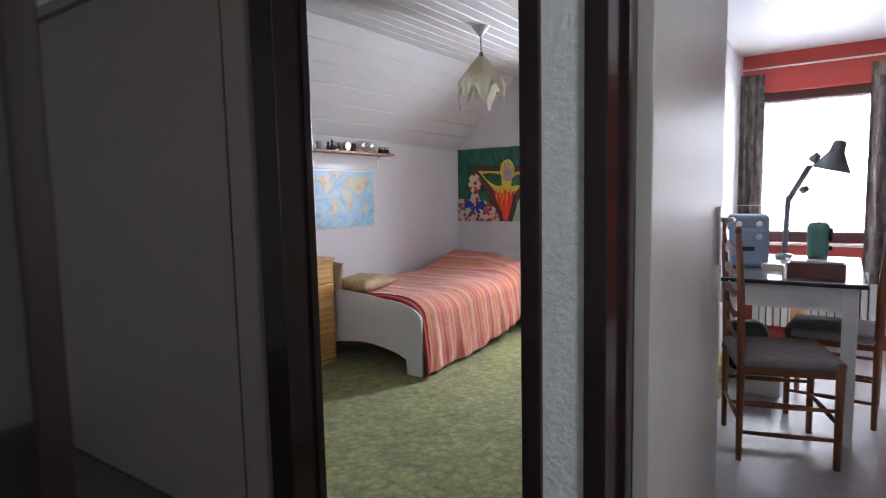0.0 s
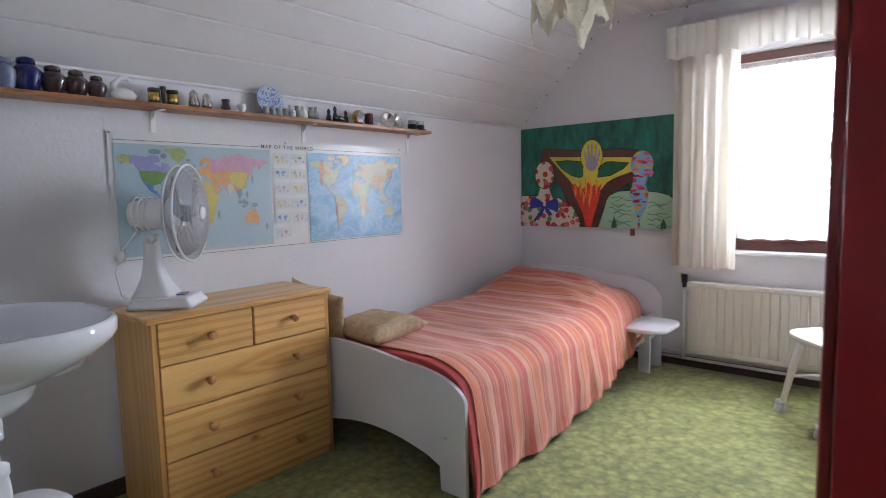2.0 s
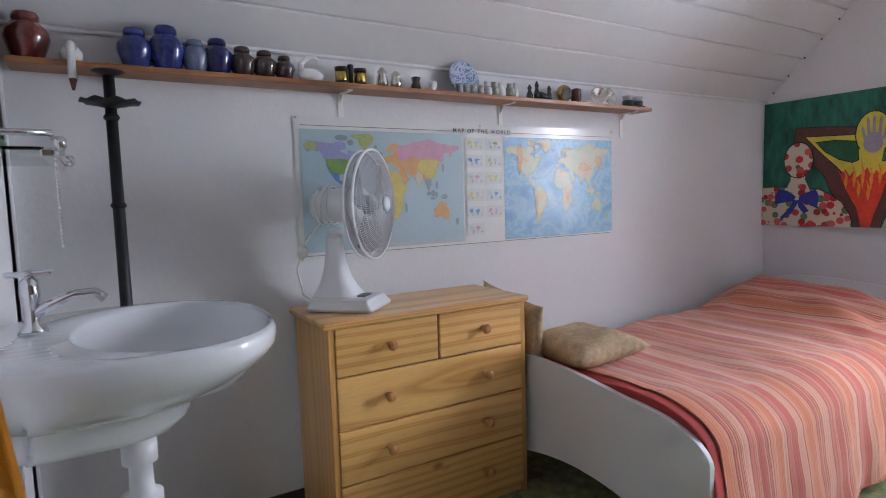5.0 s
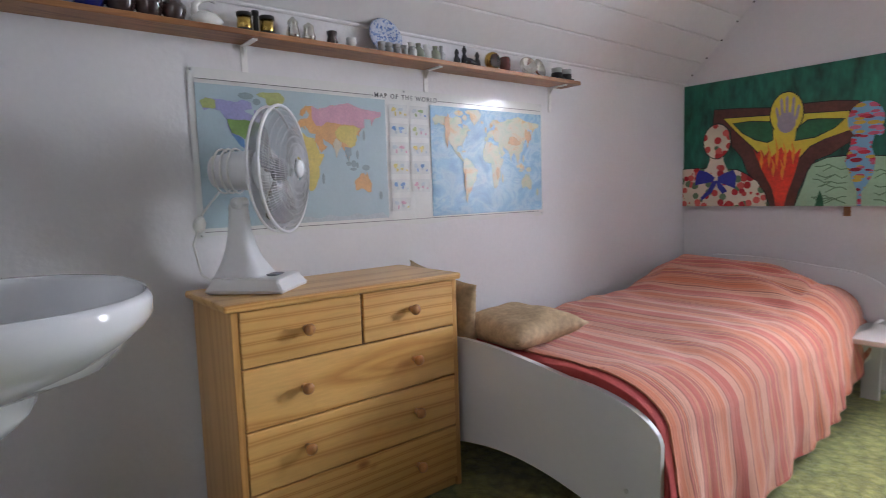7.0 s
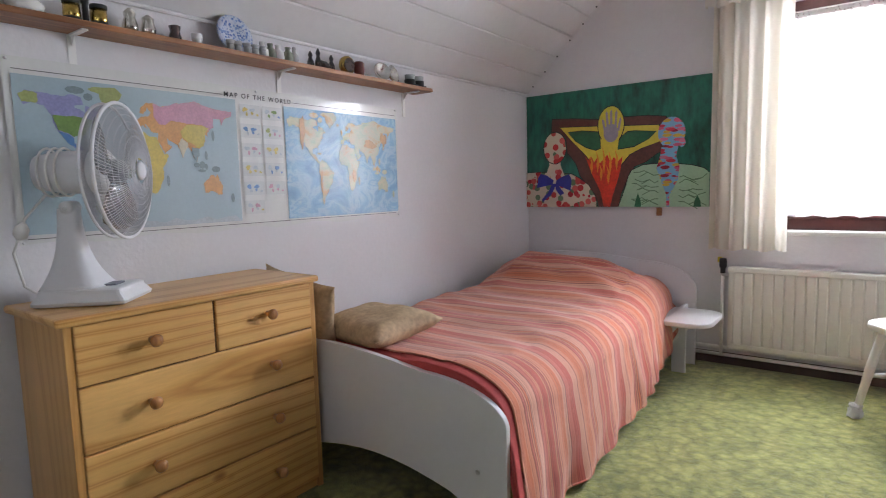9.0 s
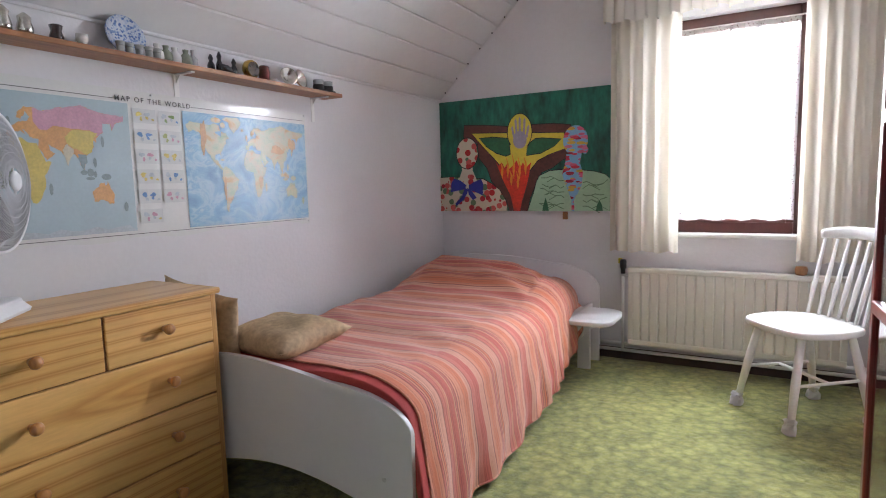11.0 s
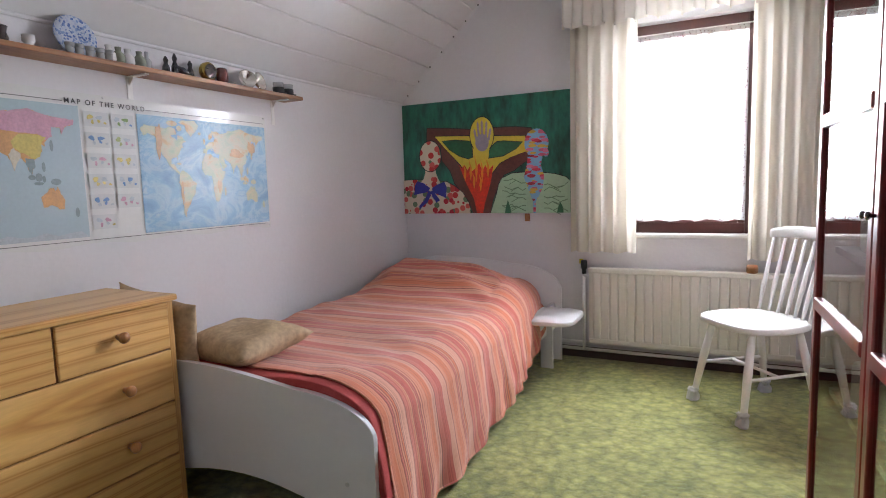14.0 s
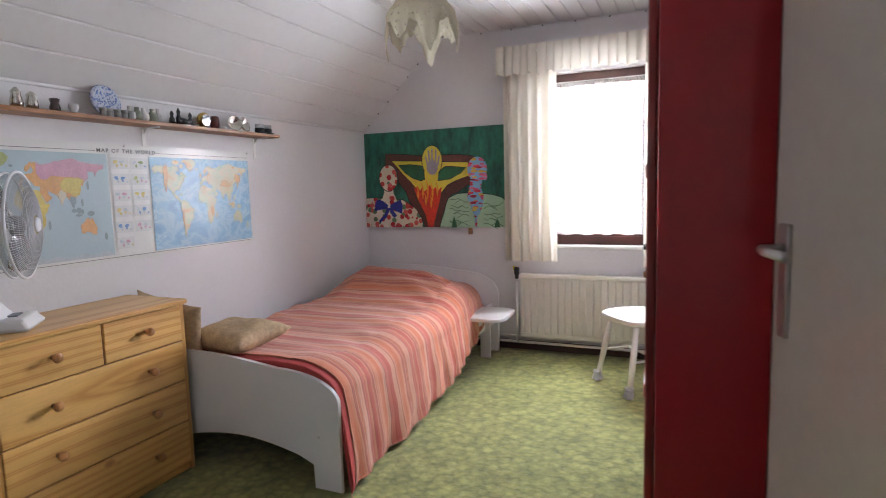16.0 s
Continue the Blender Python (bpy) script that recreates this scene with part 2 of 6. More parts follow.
def sheer(name, colour, see, holes=0.0, scale=60.0, through=0.55):
    """Thin cloth that lets light through; see: the share of it that is open."""
    m, nt, p = shader(name)
    out = nt.nodes["Material Output"]
    cloth = nt.nodes.new("ShaderNodeMixShader")
    diff, trans, gap, mix = (nt.nodes.new("ShaderNode" + k) for k in ("BsdfDiffuse", "BsdfTranslucent", "BsdfTransparent", "MixShader"))
    diff.inputs["Color"].default_value = trans.inputs["Color"].default_value = (*colour, 1)
    cloth.inputs[0].default_value = through
    nt.links.new(diff.outputs[0], cloth.inputs[1])
    nt.links.new(trans.outputs[0], cloth.inputs[2])
    nt.links.new(cloth.outputs[0], mix.inputs[1])
    nt.links.new(gap.outputs[0], mix.inputs[2])
    mix.inputs[0].default_value = see
    if holes:
        vor = node(nt, "TexVoronoi", Scale=scale)
        nt.links.new(coords(nt), vor.inputs["Vector"])
        g = node(nt, "Math")
        g.operation = "LESS_THAN"
        nt.links.new(vor.outputs["Distance"], g.inputs[0])
        g.inputs[1].default_value = holes
        mx = node(nt, "Math")
        mx.operation = "MULTIPLY_ADD"
        nt.links.new(g.outputs[0], mx.inputs[0])
        mx.inputs[1].default_value, mx.inputs[2].default_value = 0.6, see
        nt.links.new(mx.outputs[0], mix.inputs[0])
    nt.nodes.remove(p)
    nt.links.new(mix.outputs[0], out.inputs["Surface"])
    return m


def glow(name, colour, strength):
    m, nt, p = shader(name)
    p.inputs["Base Color"].default_value = (0, 0, 0, 1)
    p.inputs["Emission Color"].default_value, p.inputs["Emission Strength"].default_value = (*colour, 1), strength
    return m


WALL = surface("white_plaster", (0.70, 0.685, 0.69), 0.85, var=0.03, scale=3, fine=55, bump=0.25)
ROUGHCAST = surface("white_roughcast", (0.80, 0.80, 0.80), 0.9, var=0.10, scale=30, fine=75, bump=1.0)
BOARD = surface("white_board_paint", (0.70, 0.685, 0.68), 0.5, var=0.03, scale=3, fine=30, bump=0.05)
BROWN = surface("dark_brown_lacquer", (0.022, 0.012, 0.012), 0.22, var=0.25, scale=4, fine=40, bump=0.04, coat=0.3)
SASH = surface("brown_window_lacquer", (0.075, 0.022, 0.018), 0.35, var=0.2, scale=5, fine=60, bump=0.05)
PALE = surface("pale_grey_door_paint", (0.58, 0.53, 0.48), 0.35, var=0.05, scale=2, fine=35, bump=0.05, coat=0.1)
# Darker copy of PALE: the left panels' dim light is put into the colour.
PALE_DARKENED = surface("darkened_door_paint", (0.36, 0.315, 0.275), 0.45, var=0.08, scale=2, fine=35, bump=0.05)
LACQUER = surface("red_lacquer", (0.36, 0.014, 0.02), 0.35, var=0.10, scale=3, fine=30, bump=0.03, coat=0.2)
REDWALL = surface("red_wallpaint", (0.50, 0.075, 0.06), 0.8, var=0.06, scale=4, fine=80, bump=0.2)
LINO = surface("pale_grey_vinyl", (0.50, 0.47, 0.47), 0.35, var=0.08, scale=3, fine=12, bump=0.02)
CARPET = carpet()
MAHOGANY = wood("red_mahogany", (0.14, 0.008, 0.008), (0.25, 0.016, 0.014), 0.3, 2, 5.0, 0.3)
PINE = pine("varnished_pine", 1, (0.75, 0.45, 0.16), (0.69, 0.385, 0.12), (0.57, 0.275, 0.072))
PINE_UP = pine("varnished_pine_upright", 2, (0.68, 0.39, 0.135), (0.64, 0.35, 0.115), (0.57, 0.29, 0.085))
KNOBWOOD = wood("reddish_knob_wood", (0.36, 0.14, 0.04), (0.54, 0.24, 0.075), 0.3, 2, 14.0, 0.4)
SHELFWOOD = wood("brown_shelf_board", (0.20, 0.075, 0.025), (0.36, 0.16, 0.06), 0.45, 1, 9.0, 0.1)
OAK = wood("chestnut_chair_wood", (0.13, 0.04, 0.015), (0.27, 0.09, 0.03), 0.35, 2, 9.0, 0.2)
# Pine darkened to paint the shade in the gaps between the drawers.
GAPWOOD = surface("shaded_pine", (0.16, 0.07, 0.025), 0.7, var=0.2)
SKIRT = surface("dark_skirting", (0.05, 0.025, 0.02), 0.5, var=0.2)
MELAMINE = surface("white_melamine", (0.74, 0.74, 0.75), 0.35, var=0.02, scale=3, fine=40, bump=0.02)
CREAM = surface("cream_radiator_enamel", (0.74, 0.71, 0.62), 0.35, var=0.04, scale=5, fine=60, bump=0.02)
WHITE = surface("white_gloss_paint", (0.80, 0.79, 0.76), 0.35, var=0.04, scale=7, fine=70, bump=0.04)
CERAMIC = surface("white_glazed_ceramic", (0.70, 0.715, 0.74), 0.07, var=0.02, coat=0.6, bump=0.0)
PLASTIC = surface("white_plastic", (0.74, 0.74, 0.75), 0.35, var=0.03, bump=0.02)
WIRE = surface("grey_white_wire", (0.52, 0.52, 0.54), 0.4, var=0.05, bump=0.0)
CHROME = surface("chrome", (0.75, 0.76, 0.78), 0.12, 1.0, var=0.03, bump=0.0)
STEEL = surface("brushed_aluminium", (0.62, 0.62, 0.62), 0.3, 1.0, var=0.05, bump=0.03)
IRON = surface("black_wrought_iron", (0.015, 0.015, 0.016), 0.5, 0.4, var=0.3, bump=0.2)
BLACK = surface("black_plastic", (0.015, 0.015, 0.016), 0.4, var=0.2, bump=0.02)
CURTAIN = sheer("cream_curtain_cloth", (0.70, 0.65, 0.56), 0.01, through=0.26)
RUFFLE = sheer("cream_ruffle_cloth", (0.70, 0.66, 0.58), 0.01, through=0.16)
LACE = sheer("white_net_lace", (0.92, 0.92, 0.92), 0.45, 0.25, 75.0)
SHADECLOTH = sheer("cream_lace_shade", (0.46, 0.42, 0.32), 0.06, 0.22, 60.0, through=0.35)
GLASS = clear("window_glass")
BAG = sheer("crumpled_white_plastic", (0.75, 0.74, 0.76), 0.12)
# GROOVE paints the thin shade lines along the tucks into the cloth colour.
CREAMY, PEACH, ORANGE, ROSY, ROSE, GROOVE = (0.62, 0.285, 0.19), (0.61, 0.225, 0.125), (0.59, 0.165, 0.07), (0.56, 0.145, 0.10), (0.52, 0.10, 0.065), (0.24, 0.05, 0.035)
TUCKS = [(0.009, PEACH), (0.003, GROOVE), (0.008, ROSY), (0.003, GROOVE), (0.008, PEACH), (0.003, GROOVE), (0.009, ORANGE), (0.003, GROOVE)]
BEDCOVER = banded("striped_salmon_bedspread", [(0.030, ROSE), (0.032, CREAMY), (0.003, GROOVE), (0.018, PEACH), (0.030, ORANGE), (0.012, PEACH)] + TUCKS + [(0.038, CREAMY), (0.003, GROOVE), (0.024, ROSY), (0.010, PEACH), (0.003, GROOVE), (0.026, ROSE)] + TUCKS[:6] + [(0.026, PEACH), (0.030, ORANGE), (0.022, CREAMY), (0.003, GROOVE), (0.024, ROSY)], "Object", 1, 0.46, 0.035, GROOVE, 300.0, 0.8)
OCHRE, CHALK, TANGERINE, CRIMSON = (0.76, 0.42, 0.065), (0.80, 0.66, 0.58), (0.74, 0.22, 0.04), (0.66, 0.04, 0.06)
TOWEL = banded("striped_terry_towel", [(0.10, OCHRE), (0.08, TANGERINE), (0.12, CHALK), (0.10, OCHRE), (0.07, TANGERINE), (0.05, OCHRE), (0.12, CHALK), (0.05, CRIMSON), (0.31, OCHRE)], "UV", 0, 1.001, 0.02, None, 380.0, 0.8)
BORDERED = banded("ochre_terry_with_border", [(0.60, OCHRE), (0.03, CHALK), (0.02, TANGERINE), (0.03, CHALK), (0.02, TANGERINE), (0.04, CHALK), (0.02, CRIMSON), (0.24, OCHRE)], "UV", 1, 1.001, 0.01, None, 380.0, 0.8)
PILLOWCLOTH = surface("beige_damask", (0.47, 0.33, 0.19), 0.72, var=0.30, scale=24, fine=60, bump=0.25)
REDSHEET = surface("dark_red_sheet", (0.40, 0.05, 0.045), 0.9, var=0.12, scale=15, fine=200, bump=0.3)
GREYCLOTH = surface("grey_upholstery", (0.26, 0.23, 0.23), 0.9, var=0.2, scale=25, fine=180, bump=0.4)


# ---------------------------------------------------------------- mesh helpers
def finish(bm, name, material, smooth=False):
    me = bpy.data.meshes.new(name)
    bmesh.ops.recalc_face_normals(bm, faces=bm.faces)
    if smooth:
        for f in bm.faces:
            f.smooth = True
    bm.to_mesh(me)
    bm.free()
    if material:
        me.materials.append(material)
    return me


def part(name, bm, material, parent, label="", smooth=False, at=None):
    ob = new(name, finish(bm, name, material, smooth))
    ob.parent = parent
    if at is not None:
        ob.matrix_local = at
    if label:
        tagged(ob, label)
    return ob


def thing(name, m, label, category, group="", kind=""):
    ob = new(name)
    ob.empty_display_size = 0.1
    ob.matrix_world = m
    return tagged(ob, label, category, group, kind)


def solo(name, bm, material, m, label, category="", group="", kind="", smooth=False):
    ob = new(name, finish(bm, name, material, smooth))
    ob.matrix_world = m
    return tagged(ob, label, category, group, kind)


def box(x0, x1, y0, y1, z0, z1, bevel=0.0, bm=None, m=None, segments=2):
    own = bm if bm is not None else bmesh.new()
    made = bmesh.ops.create_cube(own, size=1)["verts"]
    for v in made:
        v.co = Vector(((x0 + x1) / 2 + v.co.x * (x1 - x0), (y0 + y1) / 2 + v.co.y * (y1 - y0), (z0 + z1) / 2 + v.co.z * (z1 - z0)))
    if bevel:
        edges = list({e for v in made for e in v.link_edges})
        out = bmesh.ops.bevel(own, geom=edges, offset=bevel, segments=segments, profile=0.5, affect="EDGES")
        made = list({v for f in out["faces"] for v in f.verts} | {v for v in made if v.is_valid})
    if m is not None:
        bmesh.ops.transform(own, matrix=m, verts=made)
    return own


def tube(points, radius, sides=10, bm=None, taper=None, closed=False):
    """A rod along points; taper: the radius at each point."""
    own = bm if bm is not None else bmesh.new()
    pts = [Vector(p) for p in points]
    n, rings, side = len(pts), [], None
    for i, p in enumerate(pts):
        a, b = (pts[i - 1], pts[(i + 1) % n]) if closed else (pts[max(i - 1, 0)], pts[min(i + 1, n - 1)])
        d = (b - a).normalized()
        side = (side - d * side.dot(d)).normalized() if side is not None and (side - d * side.dot(d)).length > 1e-4 else d.orthogonal().normalized()
        up, r = d.cross(side), taper[i] if taper else radius
        rings.append([own.verts.new(p + (side * math.cos(2 * math.pi * k / sides) + up * math.sin(2 * math.pi * k / sides)) * r) for k in range(sides)])
    pairs = list(zip(rings, rings[1:])) + ([(rings[-1], rings[0])] if closed else [])
    for a, b in pairs:
        for k in range(sides):
            own.faces.new((a[k], a[(k + 1) % sides], b[(k + 1) % sides], b[k]))
    if not closed:
        own.faces.new(rings[0][::-1])
        own.faces.new(rings[-1])
    return own


def lathe(profile, sides=24, bm=None, m=None, sx=1.0, sy=1.0):
    """Turned shape: (radius, height) pairs from bottom to top."""
    own = bm if bm is not None else bmesh.new()
    rings, made = [], []
    for r, z in profile:
        ring = [own.verts.new((max(r, 1e-4) * sx * math.cos(2 * math.pi * k / sides), max(r, 1e-4) * sy * math.sin(2 * math.pi * k / sides), z)) for k in range(sides)]
        rings.append(ring)
        made += ring
    for a, b in zip(rings, rings[1:]):
        for k in range(sides):
            own.faces.new((a[k], a[(k + 1) % sides], b[(k + 1) % sides], b[k]))
    own.faces.new(rings[0][::-1])
    own.faces.new(rings[-1])
    if m is not None:
        bmesh.ops.transform(own, matrix=m, verts=made)
    return own


def sheet(fn, nu, nv, bm=None, closed_u=False):
    """A surface fn(u, v) -> place, u and v from 0 to 1, with its UV."""
    own = bm if bm is not None else bmesh.new()
    grid = [[own.verts.new(fn(i / nu, j / nv)) for j in range(nv + 1)] for i in range(nu + 1)]
    uv = own.loops.layers.uv.verify()
    for i in range(nu):
        for j in range(nv):
            f = own.faces.new((grid[i][j], grid[i + 1][j], grid[i + 1][j + 1], grid[i][j + 1]))
            for loop, (a, b) in zip(f.loops, ((i, j), (i + 1, j), (i + 1, j + 1), (i, j + 1))):
                loop[uv].uv = (a / nu, b / nv)
    return own


def slab(outline, z0, z1, bm=None, m=None, bevel=0.0):
    """A flat outline (x, y) given thickness from z0 to z1."""
    own = bm if bm is not None else bmesh.new()
    lo = [own.verts.new((x, y, z0)) for x, y in outline]
    hi = [own.verts.new((x, y, z1)) for x, y in outline]
    caps = [own.faces.new(lo[::-1]), own.faces.new(hi)]
    for i in range(len(lo)):
        j = (i + 1) % len(lo)
        own.faces.new((lo[i], lo[j], hi[j], hi[i]))
    if bevel:
        rim = [e for e in own.edges if (e.verts[0] in lo) == (e.verts[1] in lo)]
        bmesh.ops.bevel(own, geom=rim, offset=bevel, segments=2, profile=0.5, affect="EDGES")
    else:
        own.normal_update()
        bmesh.ops.triangulate(own, faces=caps, ngon_method="EAR_CLIP")
    if m is not None:
        bmesh.ops.transform(own, matrix=m, verts=own.verts)
    return own


def setting(name, bm, material, label, smooth=False):
    return solo(name, bm, material, Matrix(), label, "", "", "structure", smooth)


def wall_with_holes(axis, at0, at1, a0, a1, z0, z1, holes):
    """A wall across one axis (0: x, 1: y) from at0 to at1, along the other from a0 to a1, with openings (b0, b1, c0, c1)."""
    bm = bmesh.new()

    def piece(p0, p1, q0, q1):
        if p1 - p0 > 1e-4 and q1 - q0 > 1e-4:
            box(*((at0, at1, p0, p1) if axis == 0 else (p0, p1, at0, at1)), q0, q1, bm=bm)

    edge = a0
    for b0, b1, c0, c1 in sorted(holes):
        piece(edge, b0, z0, z1)
        piece(b0, b1, z0, c0)
        piece(b0, b1, c1, z1)
        edge = b1
    piece(edge, a1, z0, z1)
    return bm


# ---------------------------------------------------------------- the shell
LEFT, FAR, HALL, ROOM, CEIL = -2.93, 5.045, 1.02, 1.19, 2.34
setting("floor", box(LEFT - 0.1, -0.08, ROOM - 0.09, FAR + 0.1, -0.12, 0.0), CARPET, "green mottled cut-pile carpet over the whole bedroom")
setting("floor_study", box(-0.22, 3.2, ROOM - 0.09, FAR + 0.1, -0.12, -0.004), LINO, "pale grey vinyl floor of the study")
setting("floor_hall", box(-3.2, 3.2, -2.0, ROOM - 0.09, -0.12, -0.002), surface("grey_hall_carpet", (0.10, 0.09, 0.085), 0.95, var=0.2, scale=30, fine=200, bump=0.5), "dark grey carpet of the landing")
setting("wall_west", box(LEFT - 0.15, LEFT, ROOM - 0.15, FAR, 0, 2.6), WALL, "white plastered knee wall")
setting("wall_north", wall_with_holes(1, FAR, FAR + 0.25, LEFT - 0.15, -0.22, 0, 2.6, [(-1.44, -0.725, 0.79, 2.0)]), WALL, "white plastered gable wall with the window opening")
setting("wall_north_study", wall_with_holes(1, FAR, FAR + 0.25, -0.22, 3.2, 0, 2.6, [(-0.15, 0.80, 0.78, 1.95)]), REDWALL, "red painted window wall of the study")
setting("wall_south", wall_with_holes(1, HALL, ROOM, -3.2, 3.2, 0, 2.6, [(-1.0601, -0.09, 0, 2.09), (0.01, 0.95, 0, 2.09), (-2.80, -1.06, 0, 2.09)]), ROUGHCAST, "white roughcast landing wall with the door openings")
setting("wall_cupboard_back", box(-2.80, -1.24, HALL + 0.06, ROOM, 0, 2.09), WALL, "white plastered bedroom wall behind the washbasin")
setting("wall_partition", box(-0.30, -0.235, 2.15, FAR, 0, 2.6), WALL, "white partition between bedroom and study")
setting("wall_partition_jog", box(-0.30, -0.235 + 0.235, 2.10, 2.15, 0, 2.6), WALL, "white return of the partition")
setting("wall_partition_door", box(-0.075, 0.0, ROOM, 2.10, 0, 2.6), WALL, "white partition beside the doors")
setting("wall_east", box(3.2, 3.35, HALL, FAR + 0.25, 0, 2.6), WALL, "white wall closing the study")
# The opening is out of view, added to let the landing lamp in.
setting("wall_landing_east", wall_with_holes(0, 1.9, 2.05, -2.0, HALL, 0, 2.6, [(-0.4, 0.3, 1.05, 2.05)]), WALL, "white end wall of the landing with an unseen opening added for its lamp")
setting("wall_landing_back", box(-3.2, 3.2, -2.15, -2.0, 0, 2.6), WALL, "white back wall of the landing")
setting("wall_landing_side", box(-3.35, -3.2, -2.0, HALL, 0, 2.6), WALL, "white side wall of the landing")


def boarded(axis_points, along0, along1, pitch):
    """Ceiling boards between two points of the section, running along y, with a groove at every pitch."""
    (x0, z0), (x1, z1) = axis_points
    run = Vector((x1 - x0, 0, z1 - z0))
    n = max(1, round(run.length / pitch))
    d = run.normalized()
    up = Vector((-d.z, 0, d.x))
    if up.z < 0:
        up = -up
    bm = bmesh.new()
    w = run.length / n
    for i in range(n):
        a, b = i * w + 0.003, (i + 1) * w - 0.003
        pts = []
        for s, h in ((a, 0.004), (a + 0.004, 0), (b - 0.004, 0), (b, 0.004), (b, 0.018), (a, 0.018)):
            pts.append(Vector((x0, 0, z0)) + d * s + up * h)
        lo = [bm.verts.new((p.x, along0, p.z)) for p in pts]
        hi = [bm.verts.new((p.x, along1, p.z)) for p in pts]
        bm.faces.new(lo)
        bm.faces.new(hi[::-1])
        for k in range(6):
            bm.faces.new((lo[k], hi[k], hi[(k + 1) % 6], lo[(k + 1) % 6]))
    back = [Vector((x0, 0, z0)) + up * 0.010, Vector((x1, 0, z1)) + up * 0.010, Vector((x1, 0, z1)) + up * 0.10, Vector((x0, 0, z0)) + up * 0.10]
    lo = [bm.verts.new((p.x, along0, p.z)) for p in back]
    hi = [bm.verts.new((p.x, along1, p.z)) for p in back]
    bm.faces.new(lo)
    bm.faces.new(hi[::-1])
    for k in range(4):
        bm.faces.new((lo[k], hi[k], hi[(k + 1) % 4], lo[(k + 1) % 4]))
    return bm


KNEE, RIDGE = 1.69, -2.255
setting("ceiling_slope", boarded(((LEFT, KNEE), (RIDGE, CEIL)), ROOM, FAR, 0.146), BOARD, "white painted sloping boards under the roof")
setting("ceiling", boarded(((RIDGE, CEIL), (-0.235, CEIL)), ROOM, FAR, 0.10), BOARD, "white painted narrow ceiling boards")
setting("ceiling_study", box(-0.235, 3.2, ROOM, FAR, 2.24, 2.36), BOARD, "plain white study ceiling")
setting("ceiling_landing", box(-3.2, 3.2, -2.0, HALL, 2.40, 2.5), WALL, "plain white landing ceiling")
setting("roof_void", box(LEFT - 0.15, 3.2, ROOM - 0.1, FAR + 0.25, 2.6, 2.7), WALL, "plain closing slab above the ceilings")
setting("backdrop", box(-14, 14, 16, 16.05, -4, 9), glow("white_overcast_sky", (0.93, 0.97, 1.0), 6.0), "plain white overcast sky beyond the windows")
setting("ground", box(-40, 40, 6, 60, -3.2, -3.0), surface("grass_far", (0.06, 0.09, 0.03), 0.9, var=0.3), "grass beneath the windows")

# moulding along the foot of the slope, with its small pins
setting("trim", tube([(LEFT + 0.004, ROOM, KNEE - 0.006), (LEFT + 0.004, FAR, KNEE - 0.006)], 0.007, 8), BOARD, "thin white moulding under the sloping boards")
bm = tube([(LEFT, FAR - 0.008, KNEE), (RIDGE, FAR - 0.008, CEIL - 0.004), (-0.3, FAR - 0.008, CEIL - 0.004)], 0.006, 8)
setting("trim_gable", bm, BOARD, "thin white moulding along the gable")
bm = bmesh.new()
for i in range(16):
    k = i / 15
    x, z = (LEFT + 0.05 + (RIDGE - LEFT) * k * 2, KNEE + 0.05 + (CEIL - KNEE) * k * 2) if k < 0.5 else (RIDGE + (k - 0.5) * 3.4, CEIL - 0.006)
    bmesh.ops.create_icosphere(bm, subdivisions=1, radius=0.006, matrix=Matrix.Translation((x + 0.004, FAR - 0.02, z - 0.004)))
solo("moulding_pins", bm, BROWN, Matrix(), "small brown pin heads along the gable moulding", "pins", "", "stuff")
setting("baseboard", box(LEFT, LEFT + 0.012, ROOM, FAR, 0, 0.07, 0.003), SKIRT, "low dark skirting along the knee wall")
setting("baseboard_north", box(LEFT + 0.012, -0.3, FAR - 0.012, FAR, 0, 0.07, 0.003), SKIRT, "low dark skirting along the gable wall")


# ---------------------------------------------------------------- doors
def door_frame(name, x0, x1, label, wide=0.05, room_end=ROOM + 0.012):
    """Dark lacquered lining and casings round an opening in the landing wall; wide, room_end: of the jamb at x0."""
    t = thing(name, pose(0, 0, 0), label, "", "", "structure")
    part("jamb", box(x0 - wide, x0, HALL - 0.012, room_end, 0, 2.04, 0.004), BROWN, t)
    part("jamb", box(x1, x1 + 0.05, HALL - 0.012, ROOM + 0.012, 0, 2.04, 0.004), BROWN, t)
    part("head", box(x0 - wide, x1 + 0.05, HALL - 0.012, ROOM + 0.012, 2.04, 2.09, 0.004), BROWN, t)
    part("stop", box(x0, x0 + 0.012, ROOM - 0.08, ROOM - 0.06, 0, 2.04), BROWN, t)
    part("stop", box(x1 - 0.012, x1, ROOM - 0.06, ROOM - 0.04, 0, 2.04), BROWN, t)
    return t


